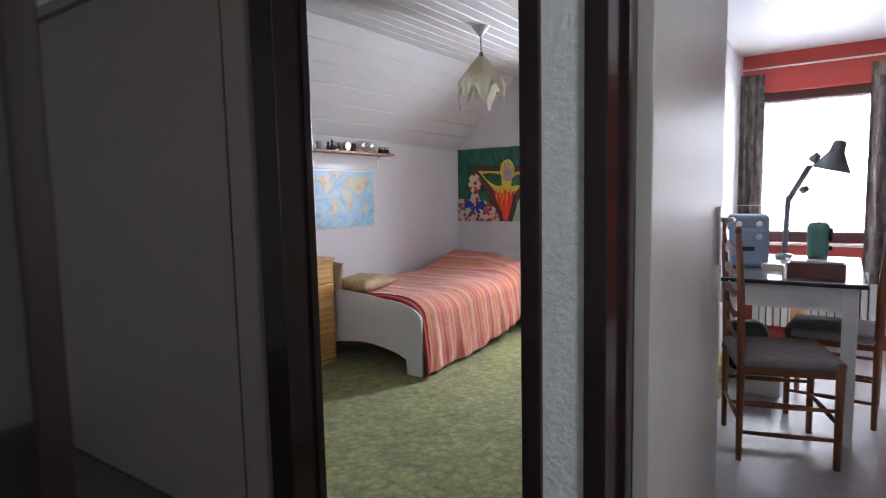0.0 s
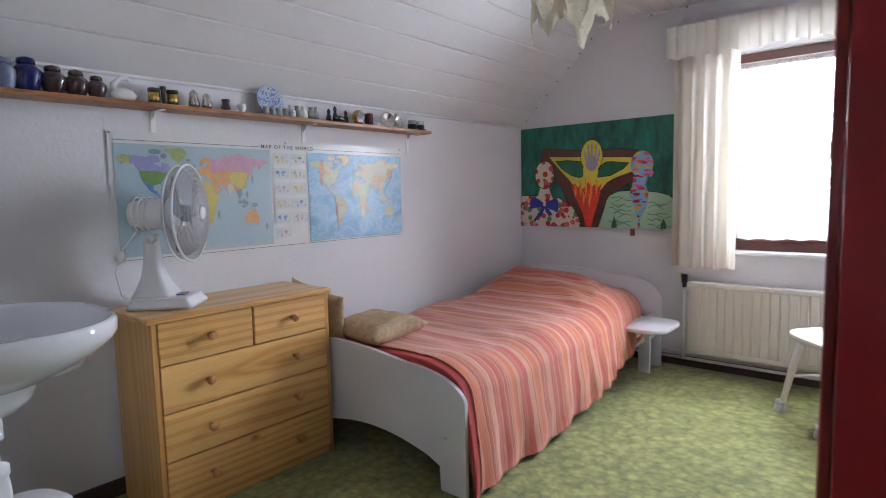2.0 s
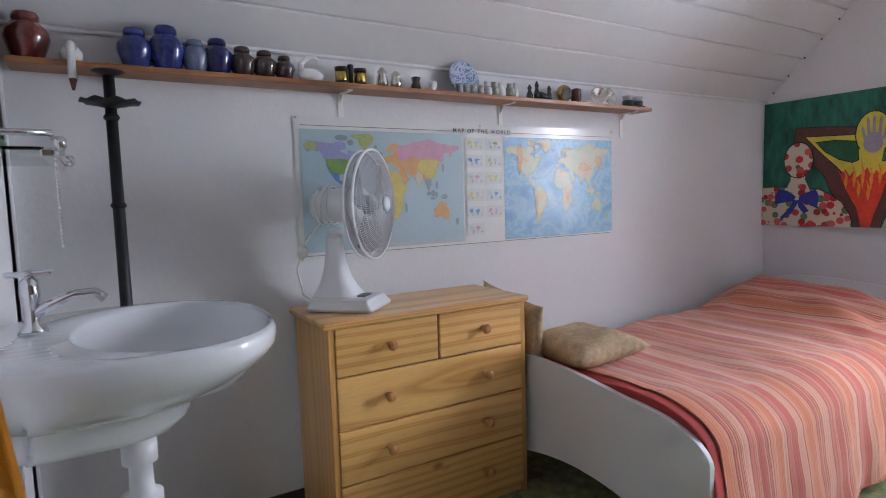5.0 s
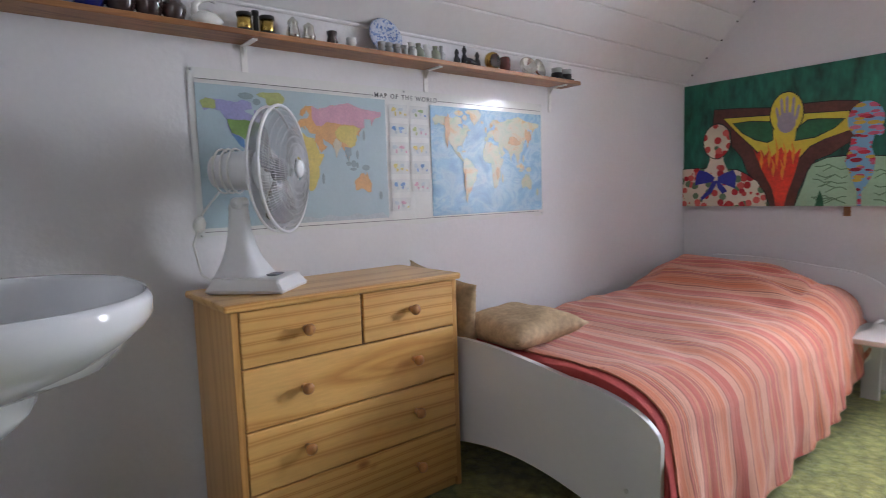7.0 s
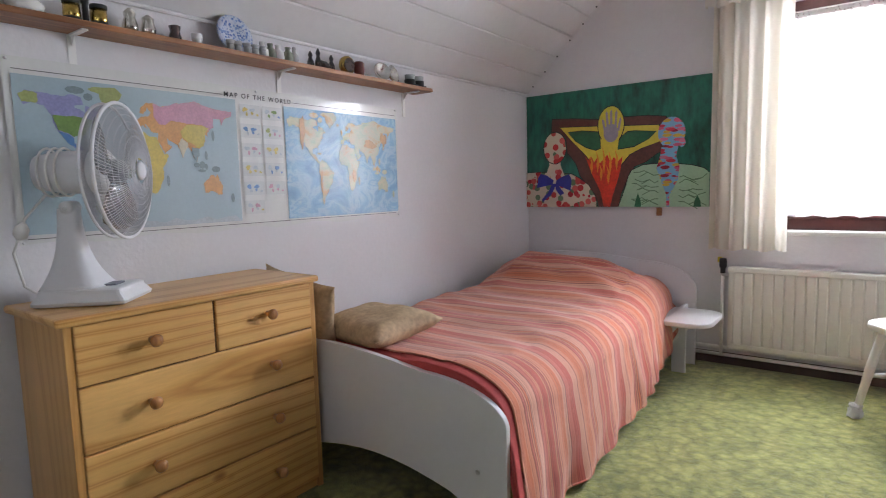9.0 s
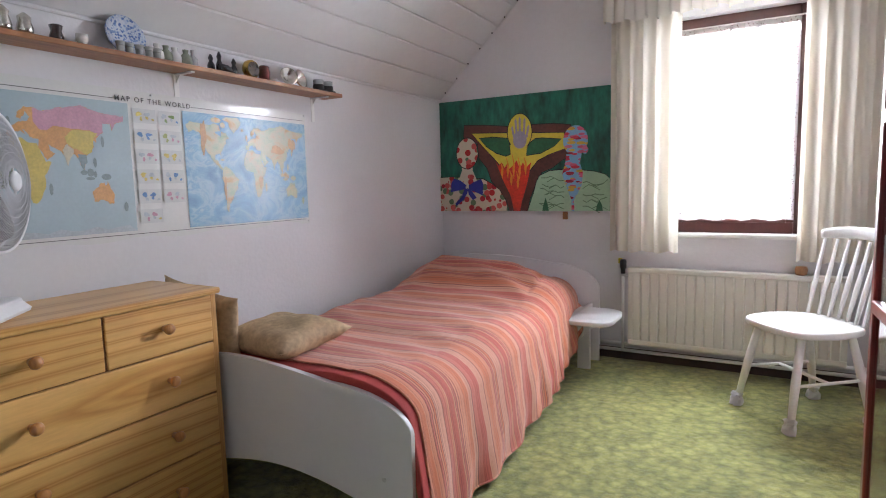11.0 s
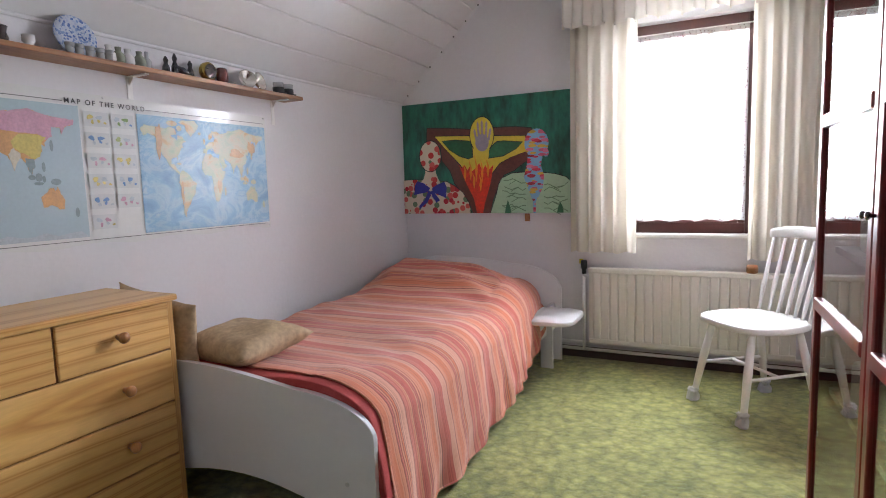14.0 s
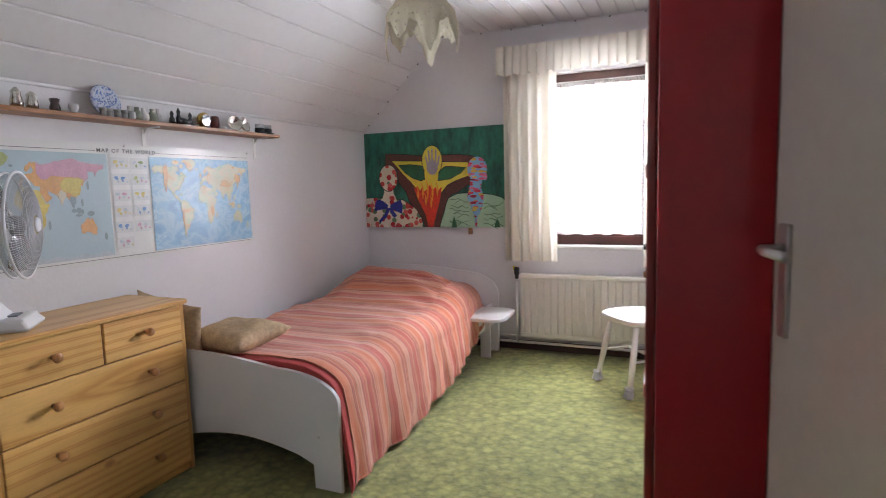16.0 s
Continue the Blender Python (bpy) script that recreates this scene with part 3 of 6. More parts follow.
def door_leaf(name, hinge, angle, width, label, lever_z=1.105, mirror=1):
    """A flush leaf along +x from its hinge line, turned by angle; levers on both faces."""
    t = thing(name, pose(*hinge, 0, 0, angle), label, "", "", "structure")
    part("leaf", box(0, width, -0.02, 0.02, 0.012, 2.03, 0.003), PALE, t)
    part("edge_strip", box(width, width + 0.003, -0.018, 0.018, 0.012, 2.03), PALE, t)
    for side in (-1, 1):
        x = width - 0.055
        plate = part("handle_plate", box(x - 0.02, x + 0.02, min(side * 0.02, side * 0.028), max(side * 0.02, side * 0.028), lever_z - 0.155, lever_z + 0.045, 0.003), STEEL, t, "brushed aluminium handle plate")
        lever = tube([(x, side * 0.028, lever_z), (x, side * 0.062, lever_z), (x - 0.025, side * 0.066, lever_z), (x - 0.115, side * 0.066, lever_z)], 0.009, 10)
        part("lever", lever, STEEL, plate, "", True)
    for z in (0.25, 1.8):
        part("hinge", lathe([(0.008, z), (0.008, z + 0.09)], 10), STEEL, t)
    return t


door_frame("door_1_frame", -0.955, -0.14, "dark brown lacquered frame of the bedroom door", 0.105, 1.152)
door_frame("door_2_frame", 0.06, 0.90, "dark brown lacquered frame of the study door")
t = thing("door_3_frame", pose(0, 0, 0), "lining darkened against the landing lamp, and dark post of the closed cupboard door", "", "", "structure")
part("post", box(-2.85, -2.755, HALL - 0.012, ROOM, 0, 2.09, 0.004), BROWN, t)
part("panel", box(-1.222, -1.0605, HALL + 0.004, 1.15, 0, 2.09, 0.002), PALE_DARKENED, t, "panel beside the bedroom door, paint darkened against the landing lamp")
# Brown strip set into the gap draws its shadow as a dark line.
part("shadow_gap", box(-1.238, -1.222, HALL + 0.03, 1.15, 0, 2.09), BROWN, t)
part("head", box(-2.755, -1.238, HALL - 0.005, ROOM, 2.04, 2.09, 0.003), PALE_DARKENED, t)
door_leaf("door_1", (-0.145, ROOM + 0.03, 0), 102.3, 0.94, "pale grey flush bedroom door standing open against the wardrobe")
door_leaf("door_2", (0.075, ROOM + 0.03, 0), 88.6, 0.84, "pale grey flush study door standing open")
t = thing("door_3", pose(-2.75, HALL + 0.012, 0), "closed flush cupboard door on the landing, paint darkened against the landing lamp", "", "", "structure")
part("leaf", box(0, 1.51, 0, 0.04, 0.01, 2.03, 0.003), PALE_DARKENED, t)
t = thing("door_4_frame", pose(0, 0, 0), "dark brown lacquered casing where the landing narrows", "", "", "structure")
part("jamb", box(-1.02, -0.59, 0.20, 0.255, 0, 2.40, 0.006), BROWN, t)


# ---------------------------------------------------------------- windows
def window(name, x0, x1, z0, z1, label):
    t = thing(name, pose(0, 0, 0), label, "", "", "structure")
    y0, y1, w = FAR + 0.07, FAR + 0.13, 0.06
    for n, a in (("window_frame", (x0, x0 + w, z0, z1)), ("window_frame", (x1 - w, x1, z0, z1)), ("window_frame", (x0 + w, x1 - w, z0, z0 + w)), ("window_frame", (x0 + w, x1 - w, z1 - w, z1))):
        part(n, box(a[0], a[1], y0, y1, a[2], a[3], 0.005), SASH, t)
    s = 0.035
    for a in ((x0 + w, x0 + w + s, z0 + w, z1 - w), (x1 - w - s, x1 - w, z0 + w, z1 - w), (x0 + w + s, x1 - w - s, z0 + w, z0 + w + s), (x0 + w + s, x1 - w - s, z1 - w - s, z1 - w)):
        part("sash", box(a[0], a[1], y0 - 0.012, y1 - 0.02, a[2], a[3], 0.005), SASH, t)
    pane = part("pane", box(x0 + w + s - 0.005, x1 - w - s + 0.005, y0 + 0.015, y0 + 0.02, z0 + w + s - 0.005, z1 - w - s + 0.005), GLASS, t)
    pane.visible_shadow = False
    part("window_sill", box(x0 - 0.03, x1 + 0.03, FAR - 0.03, FAR + 0.07, z0 - 0.025, z0 - 0.0005, 0.006), WHITE, t, "white painted sill")
    return t


window("window_1", -1.44, -0.725, 0.79, 2.0, "brown lacquered bedroom window with one large pane")
window("window_2", -0.15, 0.80, 0.78, 1.95, "brown lacquered study window with one wide pane")


# ---------------------------------------------------------------- large furniture
def bed():
    t = thing("bed", pose(-2.815, 2.80, 0), "white melamine single bed with curved end boards, made up", "bed")
    w, length = 1.03, 2.15

    def end_board(top, arch, drop):
        out = [(w, 0.0), (w, drop)]
        for i in range(1, 13):
            k = i / 12 * math.pi / 2
            out.append((w - 0.30 * (1 - math.cos(k)), drop + (top - 0.035 - drop) * math.sin(k)))
        for i in range(1, 7):
            out.append((w - 0.30 - (w - 0.60) * i / 6, top - 0.035 + 0.035 * math.sin(i / 6 * math.pi / 2)))
        out += [(0.15, top), (0.02, top - 0.03), (0.0, top - 0.10), (0.0, 0.0), (0.13, 0.0), (0.13, arch - 0.04)]
        for i in range(1, 10):
            k = i / 10
            out.append((0.13 + (w - 0.26) * k, arch - 0.04 + 0.06 * math.sin(math.pi * k)))
        return out + [(w - 0.13, arch - 0.05), (w - 0.13, 0.0)]

    stand = Matrix(((1, 0, 0, 0), (0, 0, -1, 0), (0, 1, 0, 0), (0, 0, 0, 1)))
    part("footboard", slab(end_board(0.53, 0.155, 0.38), -0.02, 0.0, m=stand, bevel=0.003), MELAMINE, t, "white curved footboard on two feet")
    part("headboard", slab(end_board(0.635, 0.16, 0.44), -0.02, 0.0, m=pose(0, length - 0.02, 0) @ stand, bevel=0.003), MELAMINE, t, "white curved headboard")
    part("side_rail", box(w - 0.06, w - 0.04, 0.02, length - 0.02, 0.20, 0.36, 0.003), MELAMINE, t)
    part("side_rail", box(0.01, 0.03, 0.02, length - 0.02, 0.20, 0.36, 0.003), MELAMINE, t)
    part("screw", lathe([(0.007, 0), (0.007, 0.003)], 10, m=pose(w - 0.10, 0.0, 0.225, 90)), STEEL, t)
    part("screw", lathe([(0.007, 0), (0.007, 0.003)], 10, m=pose(w - 0.10, length - 0.02, 0.225, 90)), STEEL, t)
    part("mattress", box(0.04, w - 0.14, 0.03, length - 0.05, 0.27, 0.47, 0.05), REDSHEET, t, "mattress in a dark red sheet", True)
    rng = random.Random(4)
    waves = [(rng.uniform(3, 9), rng.uniform(0, 6.3), rng.uniform(0.004, 0.012)) for _ in range(7)]

    def cover(u, v):
        first = 0.088 - 0.020 * u
        return profile(u, first + v * (length - 0.04 - first))

    def profile(u, y):
        lift = max(0.0, 1 - y / 0.3)
        mound = 0.130 * math.exp(-((y - 1.74) / 0.30) ** 2) + 0.03 * (y / length)
        edge = w - 0.012 - 0.11 * max(0.0, (y - 1.1) / 1.0) ** 2
        hem = 0.03 + 0.27 * max(0.0, (y - 0.5) / 1.6) ** 1.5
        rx, rz = 0.17 + 0.10 * lift, 0.13
        flat = edge - rx
        top = 0.497 + 0.012 * lift
        s = u * 3
        ripple = sum(a * math.sin(f * y + p + 2.2 * u) for f, p, a in waves)
        if s < 2:
            k = s / 2
            z = top + mound * min(1, 0.55 + 3 * k) * (1 - 0.55 * k ** 6) + 0.5 * ripple - 0.008 * math.sin(k * 3.1)
            z += 0.007 * k * math.sin(15 * k + 27 * y) * math.exp(-((y - 1.58) / 0.22) ** 2) + 0.004 * math.sin(9 * k + 31 * y + 2 * math.sin(6 * k)) + 0.010 * k ** 3 * math.sin(38 * (y - 0.25 * k)) * math.exp(-((y - 1.66) / 0.13) ** 2)
            return Vector((0.03 + (flat - 0.03) * k, y, z))
        k = s - 2
        crest = top + mound * 0.45 + 0.5 * ripple
        if k < 0.4:
            a = k / 0.4 * math.pi / 2
            return Vector((flat + rx * math.sin(a), y, crest - (rz + mound * 0.45) * (1 - math.cos(a))))
        q = (k - 0.4) / 0.6
        start = top - rz + 0.5 * ripple
        fold = 0.009 * q * math.sin(y * 37 + 3 * math.sin(y * 5)) + 0.004 * math.sin(q * 9 + y * 23) * q + 0.008 * q * math.sin(y * 11 + 1.2) + 0.03 * q * lift
        return Vector((edge + 0.035 * math.sin(q * 1.5) + fold, y + 0.012 * q * math.sin(y * 7) - 0.055 * lift * q ** 1.4, start - (start - hem) * q))

    return cover, profile, w, length


cover, profile, w, length = bed()
t = thing("bedspread", pose(-2.815, 2.80, 0), "salmon and cream striped woven bedspread draped over the bed", "bedspread")
part("cloth", sheet(cover, 110, 260), BEDCOVER, t, "", True)
part("hem", tube([cover(1.0, i / 120) for i in range(121)], 0.004, 6), BEDCOVER, t, "", True)
part("foot_hem", tube([cover(i / 60, 0.0) + Vector((0, -0.001, 0.002)) for i in range(61)], 0.004, 6), BEDCOVER, t, "", True)
bm = sheet(lambda u, v: profile(u, 0.0215 + 0.13 * max(0.0, v - 0.25) / 0.75) - Vector((0.002 * u, 0, 0.0025 + 0.12 * max(0.0, 0.25 - v) / 0.25)), 60, 16)
solo("folded_sheet", bm, REDSHEET, pose(-2.815, 2.80, 0), "dark red sheet tucked at the foot of the bed", "sheet", smooth=True)


def soft_pad(sx, sy, sz, seed, pinch=0.35):
    """A stuffed cushion with pinched corners and a seam."""
    rng = random.Random(seed)
    ph = [rng.uniform(0, 6.3) for _ in range(4)]

    def half(sign):
        def fn(u, v):
            x, y = u * 2 - 1, v * 2 - 1
            h = max(0.0, (1 - x ** 4) * (1 - y ** 4)) ** 0.55
            pull = 1 - 0.10 * (1 - abs(x) ** 2) * (abs(y) ** 3)
            pully = 1 - 0.10 * (1 - abs(y) ** 2) * (abs(x) ** 3)
            crease = 0.06 * math.sin(5 * x + ph[0]) * math.sin(4 * y + ph[1]) + 0.04 * math.sin(11 * x * y + ph[2])
            return Vector((x * sx / 2 * pully, y * sy / 2 * pull, sign * sz / 2 * h * (1 + crease)))
        return fn

    bm = sheet(half(1), 22, 22)
    sheet(half(-1), 22, 22, bm)
    bmesh.ops.remove_doubles(bm, verts=bm.verts, dist=0.0008)
    return bm


solo("cushion", soft_pad(0.42, 0.32, 0.11, 2), PILLOWCLOTH, pose(-2.475, 2.995, 0.562, 5, -2, -8), "beige damask cushion lying at the foot end of the bed", "cushion", "cushions", smooth=True)
solo("cushion", soft_pad(0.40, 0.30, 0.085, 5), PILLOWCLOTH, pose(-2.715, 2.838, 0.612, 97, 9, 0), "beige damask cushion wedged upright between the chest and the wall", "cushion", "cushions", smooth=True)


def bed_table():
    t = thing("bedside_shelf", pose(-1.79, 4.62, 0), "white rounded bedside shelf on a low upright by the bed", "bedside shelf")
    out = [(-0.08, -0.19), (0.10, -0.19)]
    out += [(0.10 + 0.085 * math.sin(a), -0.105 - 0.085 * math.cos(a)) for a in (i * math.pi / 16 for i in range(1, 8))]
    out += [(0.185, -0.1), (0.185, 0.1)]
    out += [(0.10 + 0.085 * math.cos(a), 0.105 + 0.085 * math.sin(a)) for a in (i * math.pi / 16 for i in range(1, 8))]
    out += [(0.10, 0.19), (-0.08, 0.19)]
    part("shelf_top", slab(out, 0.335, 0.36, bevel=0.006), MELAMINE, t, "", True)
    part("upright", box(-0.075, 0.0, 0.12, 0.14, 0, 0.335, 0.003), MELAMINE, t)


bed_table()


def chest_of_drawers():
    x0, x1, y0, y1, h = 0.0, 0.345, 0.0, 0.785, 0.775
    t = thing("chest_of_drawers", pose(-2.892, 1.985, 0), "varnished knotty pine chest with five closed drawers", "chest of drawers")
    part("side", box(x0, x1, y0, y0 + 0.02, 0.0, h - 0.022, 0.002), PINE_UP, t)
    part("side", box(x0, x1, y1 - 0.02, y1, 0.0, h - 0.022, 0.002), PINE_UP, t)
    part("back", box(x0, x0 + 0.008, y0 + 0.02, y1 - 0.02, 0.03, h - 0.022), PINE, t)
    part("top", box(x0 - 0.003, x1 + 0.022, y0 - 0.022, y1 + 0.006, h - 0.022, h, 0.007), PINE, t, "pine top with a rounded edge")
    part("plinth", box(x1 - 0.03, x1 - 0.012, y0 + 0.02, y1 - 0.02, 0.0, 0.03, 0.002), PINE, t)
    rows = [(0.592, 0.750), (0.414, 0.588), (0.231, 0.410), (0.037, 0.227)]
    for i, (z0, z1) in enumerate(rows):
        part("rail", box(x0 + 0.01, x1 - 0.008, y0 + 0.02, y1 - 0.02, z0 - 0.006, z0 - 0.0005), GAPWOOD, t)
        spans = [(y0 + 0.0215, 0.396), (0.404, y1 - 0.0215)] if i == 0 else [(y0 + 0.0215, y1 - 0.0215)]
        for a, b in spans:
            d = part("drawer", box(x0 + 0.02, x1 + 0.004, a, b, z0, z1, 0.004), PINE, t, "pine drawer front")
            for y in ([(a + b) / 2] if i == 0 else [y0 + 0.195, y1 - 0.195]):
                knob = lathe([(0.009, 0), (0.009, 0.014), (0.015, 0.020), (0.018, 0.030), (0.014, 0.038), (0.004, 0.041)], 18, m=pose(x1 + 0.004, y, (z0 + z1) / 2 + 0.005, 0, 90))
                part("knob", knob, KNOBWOOD, d, "reddish-brown turned knob", True)
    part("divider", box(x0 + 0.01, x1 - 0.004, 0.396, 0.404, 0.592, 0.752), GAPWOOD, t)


chest_of_drawers()


def wardrobe():
    x0, x1, y0, y1, h = 0.0, 0.255, 0.0, 1.17, 2.02
    t = thing("wardrobe", pose(-0.598, 2.30, 0, 0, 0, 2.4), "red mahogany wardrobe with two glazed doors", "wardrobe")
    part("side", box(x0 + 0.022, x1, y0, y0 + 0.02, 0, h, 0.002), LACQUER, t, "red lacquered side panel")
    part("side", box(x0 + 0.022, x1, y1 - 0.02, y1, 0, h, 0.002), MAHOGANY, t)
    part("back", box(x1 - 0.008, x1, y0 + 0.02, y1 - 0.02, 0.05, h - 0.02), MAHOGANY, t)
    part("top", box(x0 + 0.022, x1, y0 + 0.02, y1 - 0.02, h - 0.02, h), MAHOGANY, t)
    for z in (0.06, 0.46, 0.88, 1.30, 1.68):
        part("shelf", box(x0 + 0.05, x1 - 0.008, y0 + 0.02, y1 - 0.02, z, z + 0.018), MAHOGANY, t)
    part("plinth", box(x0 + 0.03, x0 + 0.045, y0 + 0.02, y1 - 0.02, 0, 0.06), MAHOGANY, t)
    half = (y1 - y0) / 2
    for i in (0, 1):
        a, b = y0 + i * half + 0.003, y0 + (i + 1) * half - 0.003
        d = part("door", box(x0, x0 + 0.02, a, a + 0.035, 0.07, h, 0.004), MAHOGANY, t, "glazed door with red glazing bars")
        part("stile", box(x0, x0 + 0.02, b - 0.035, b, 0.07, h, 0.004), MAHOGANY, d)
        for z0, z1 in ((0.07, 0.115), (0.715, 0.75), (1.235, 1.27), (h - 0.045, h)):
            part("glazing_bar", box(x0 - 0.004, x0 + 0.02, a + 0.035, b - 0.035, z0, z1, 0.004), MAHOGANY, d)
        for z0, z1 in ((0.115, 0.715), (0.75, 1.235), (1.27, h - 0.045)):
            part("pane", box(x0 + 0.009, x0 + 0.013, a + 0.035, b - 0.035, z0, z1), GLASS, d, "clear glass pane")
        y = b - 0.018 if i == 0 else a + 0.018
        part("knob", lathe([(0.004, 0), (0.004, 0.008), (0.008, 0.011), (0.009, 0.016), (0.004, 0.019)], 14, m=pose(x0, y, 1.02, 0, -90)), BROWN, d, "small dark knob", True)
    rng = random.Random(9)
    for z in (0.078, 0.478, 0.898, 1.318):
        for i in range(3):
            y = 0.08 + i * 0.38 + rng.uniform(0, 0.1)
            g = rng.choice([(0.12, 0.14, 0.10), (0.3, 0.28, 0.26), (0.10, 0.07, 0.06), (0.35, 0.3, 0.2)])
            m = surface("stored_linen", g, 0.9, var=0.2, scale=20)
            solo("linen_stack", box(-0.08, 0.08, -0.12, 0.12, 0, rng.uniform(0.1, 0.25), 0.02), m, pose(-0.598, 2.30, 0, 0, 0, 2.4) @ pose(0.145, 0.9 * y + 0.08, z), "stack of folded linen on a wardrobe shelf", "linen", "linen in the wardrobe")


wardrobe()


def radiator():
    t = thing("radiator", pose(-1.62, FAR - 0.085, 0.12), "cream ribbed panel radiator under the window", "radiator")
    w, h = 1.09, 0.465
    bm = bmesh.new()
    n, prof = 21, []
    pitch = (w - 0.05) / n
    for i in range(n):
        a = 0.025 + i * pitch
        prof += [(a, 0.0), (a + pitch * 0.12, -0.008), (a + pitch * 0.82, -0.008), (a + pitch * 0.94, 0.0)]
    prof = [(0, 0.0)] + prof + [(w, 0.0)]
    lo = [bm.verts.new((x, y, 0.03)) for x, y in prof]
    hi = [bm.verts.new((x, y, h - 0.03)) for x, y in prof]
    for i in range(len(prof) - 1):
        bm.faces.new((lo[i], lo[i + 1], hi[i + 1], hi[i]))
    part("panel", bm, CREAM, t, "ribbed cream front panel")
    part("panel_back", box(0, w, 0.002, 0.05, 0.0, h - 0.004, 0.006), CREAM, t)
    part("top_grille", box(-0.004, w + 0.004, -0.012, 0.055, h - 0.03, h, 0.006), CREAM, t)
    part("bottom_edge", box(0, w, -0.008, 0.002, 0.0, 0.03, 0.004), CREAM, t)
    v = part("valve", lathe([(0.014, 0), (0.014, 0.03), (0.02, 0.035), (0.02, 0.075), (0.016, 0.085)], 14, m=pose(-0.035, 0.02, h - 0.04)), BLACK, t, "black thermostat knob", True)
    part("valve_body", tube([(0.0, 0.02, h - 0.05), (-0.035, 0.02, h - 0.05), (-0.035, 0.02, h - 0.02)], 0.011, 10), STEEL, v, "", True)
    part("riser", tube([(-0.035, 0.02, h - 0.05), (-0.035, 0.02, -0.05)], 0.009, 10), WHITE, t, "white painted riser pipe", True)
    return t


radiator()
for z in (0.045, 0.09):
    solo("heating_pipe", tube([(-2.0, FAR - 0.03 - z * 0.2, z + 0.02), (-0.32, FAR - 0.03 - z * 0.2, z + 0.02)], 0.010, 10), WHITE, Matrix(), "white painted heating pipe along the skirting", "pipe", "heating pipes", smooth=True)


def pleated(x0, x1, z0, z1, y, pleats, depth, seed, gather=0.0, flare=0.0, hem=0.0):
    rng = random.Random(seed)
    ph = [rng.uniform(-0.5, 0.5) for _ in range(pleats + 2)]

    def fn(u, v):
        k = u * pleats
        i = min(int(k), pleats)
        p = ph[i] * (1 - (k - i)) + ph[i + 1] * (k - i)
        d = depth * math.sin(2 * math.pi * k + p) * (0.55 + 0.45 * (1 - v)) + 0.3 * depth * math.sin(5.1 * k + p * 3)
        x = x0 + (x1 - x0) * (u + 0.012 * math.sin(2 * math.pi * k + 1.0 + p)) + flare * (1 - v) * (u - 0.5)
        z = z0 + (z1 - z0) * v + hem * (1 - v) * math.sin(2 * math.pi * k * 0.5 + p)
        return Vector((x, y + d, z))
    return sheet(fn, pleats * 14, 26)


def curtains():
    t = thing("curtain", pose(0, 0, 0), "cream lined curtain drawn to one side, hanging in folds", "curtain", "bedroom curtains")
    part("cloth", pleated(-1.725, -1.345, 0.685, 2.12, FAR - 0.105, 5, 0.030, 3, hem=0.006), CURTAIN, t, "", True)
    t = thing("curtain", pose(0, 0, 0), "cream lined curtain drawn to one side, hanging in folds", "curtain", "bedroom curtains")
    part("cloth", pleated(-0.775, -0.43, 0.66, 2.12, FAR - 0.105, 5, 0.030, 7, hem=0.006), CURTAIN, t, "", True)
    solo("valance", pleated(-1.77, -0.38, 1.985, 2.18, FAR - 0.165, 24, 0.020, 5, hem=0.012), RUFFLE, Matrix(), "gathered cream valance with a ruffled hem", "valance", smooth=True)
    solo("curtain_rail", box(-1.75, -0.38, FAR - 0.16, FAR, 2.125, 2.145, 0.003), WHITE, Matrix(), "white curtain rail fixed to the gable wall", "curtain rail")
    solo("net_curtain", pleated(-1.42, -0.79, 0.865, 1.935, FAR + 0.045, 9, 0.006, 8, hem=0.006), LACE, Matrix(), "white lace net across the window with a scalloped hem", "net curtain", smooth=True)
    solo("net_curtain_rod", tube([(-1.44, FAR + 0.045, 1.937), (-0.73, FAR + 0.045, 1.937)], 0.004, 8), WHITE, Matrix(), "thin rod of the net curtain", "curtain rod")


curtains()


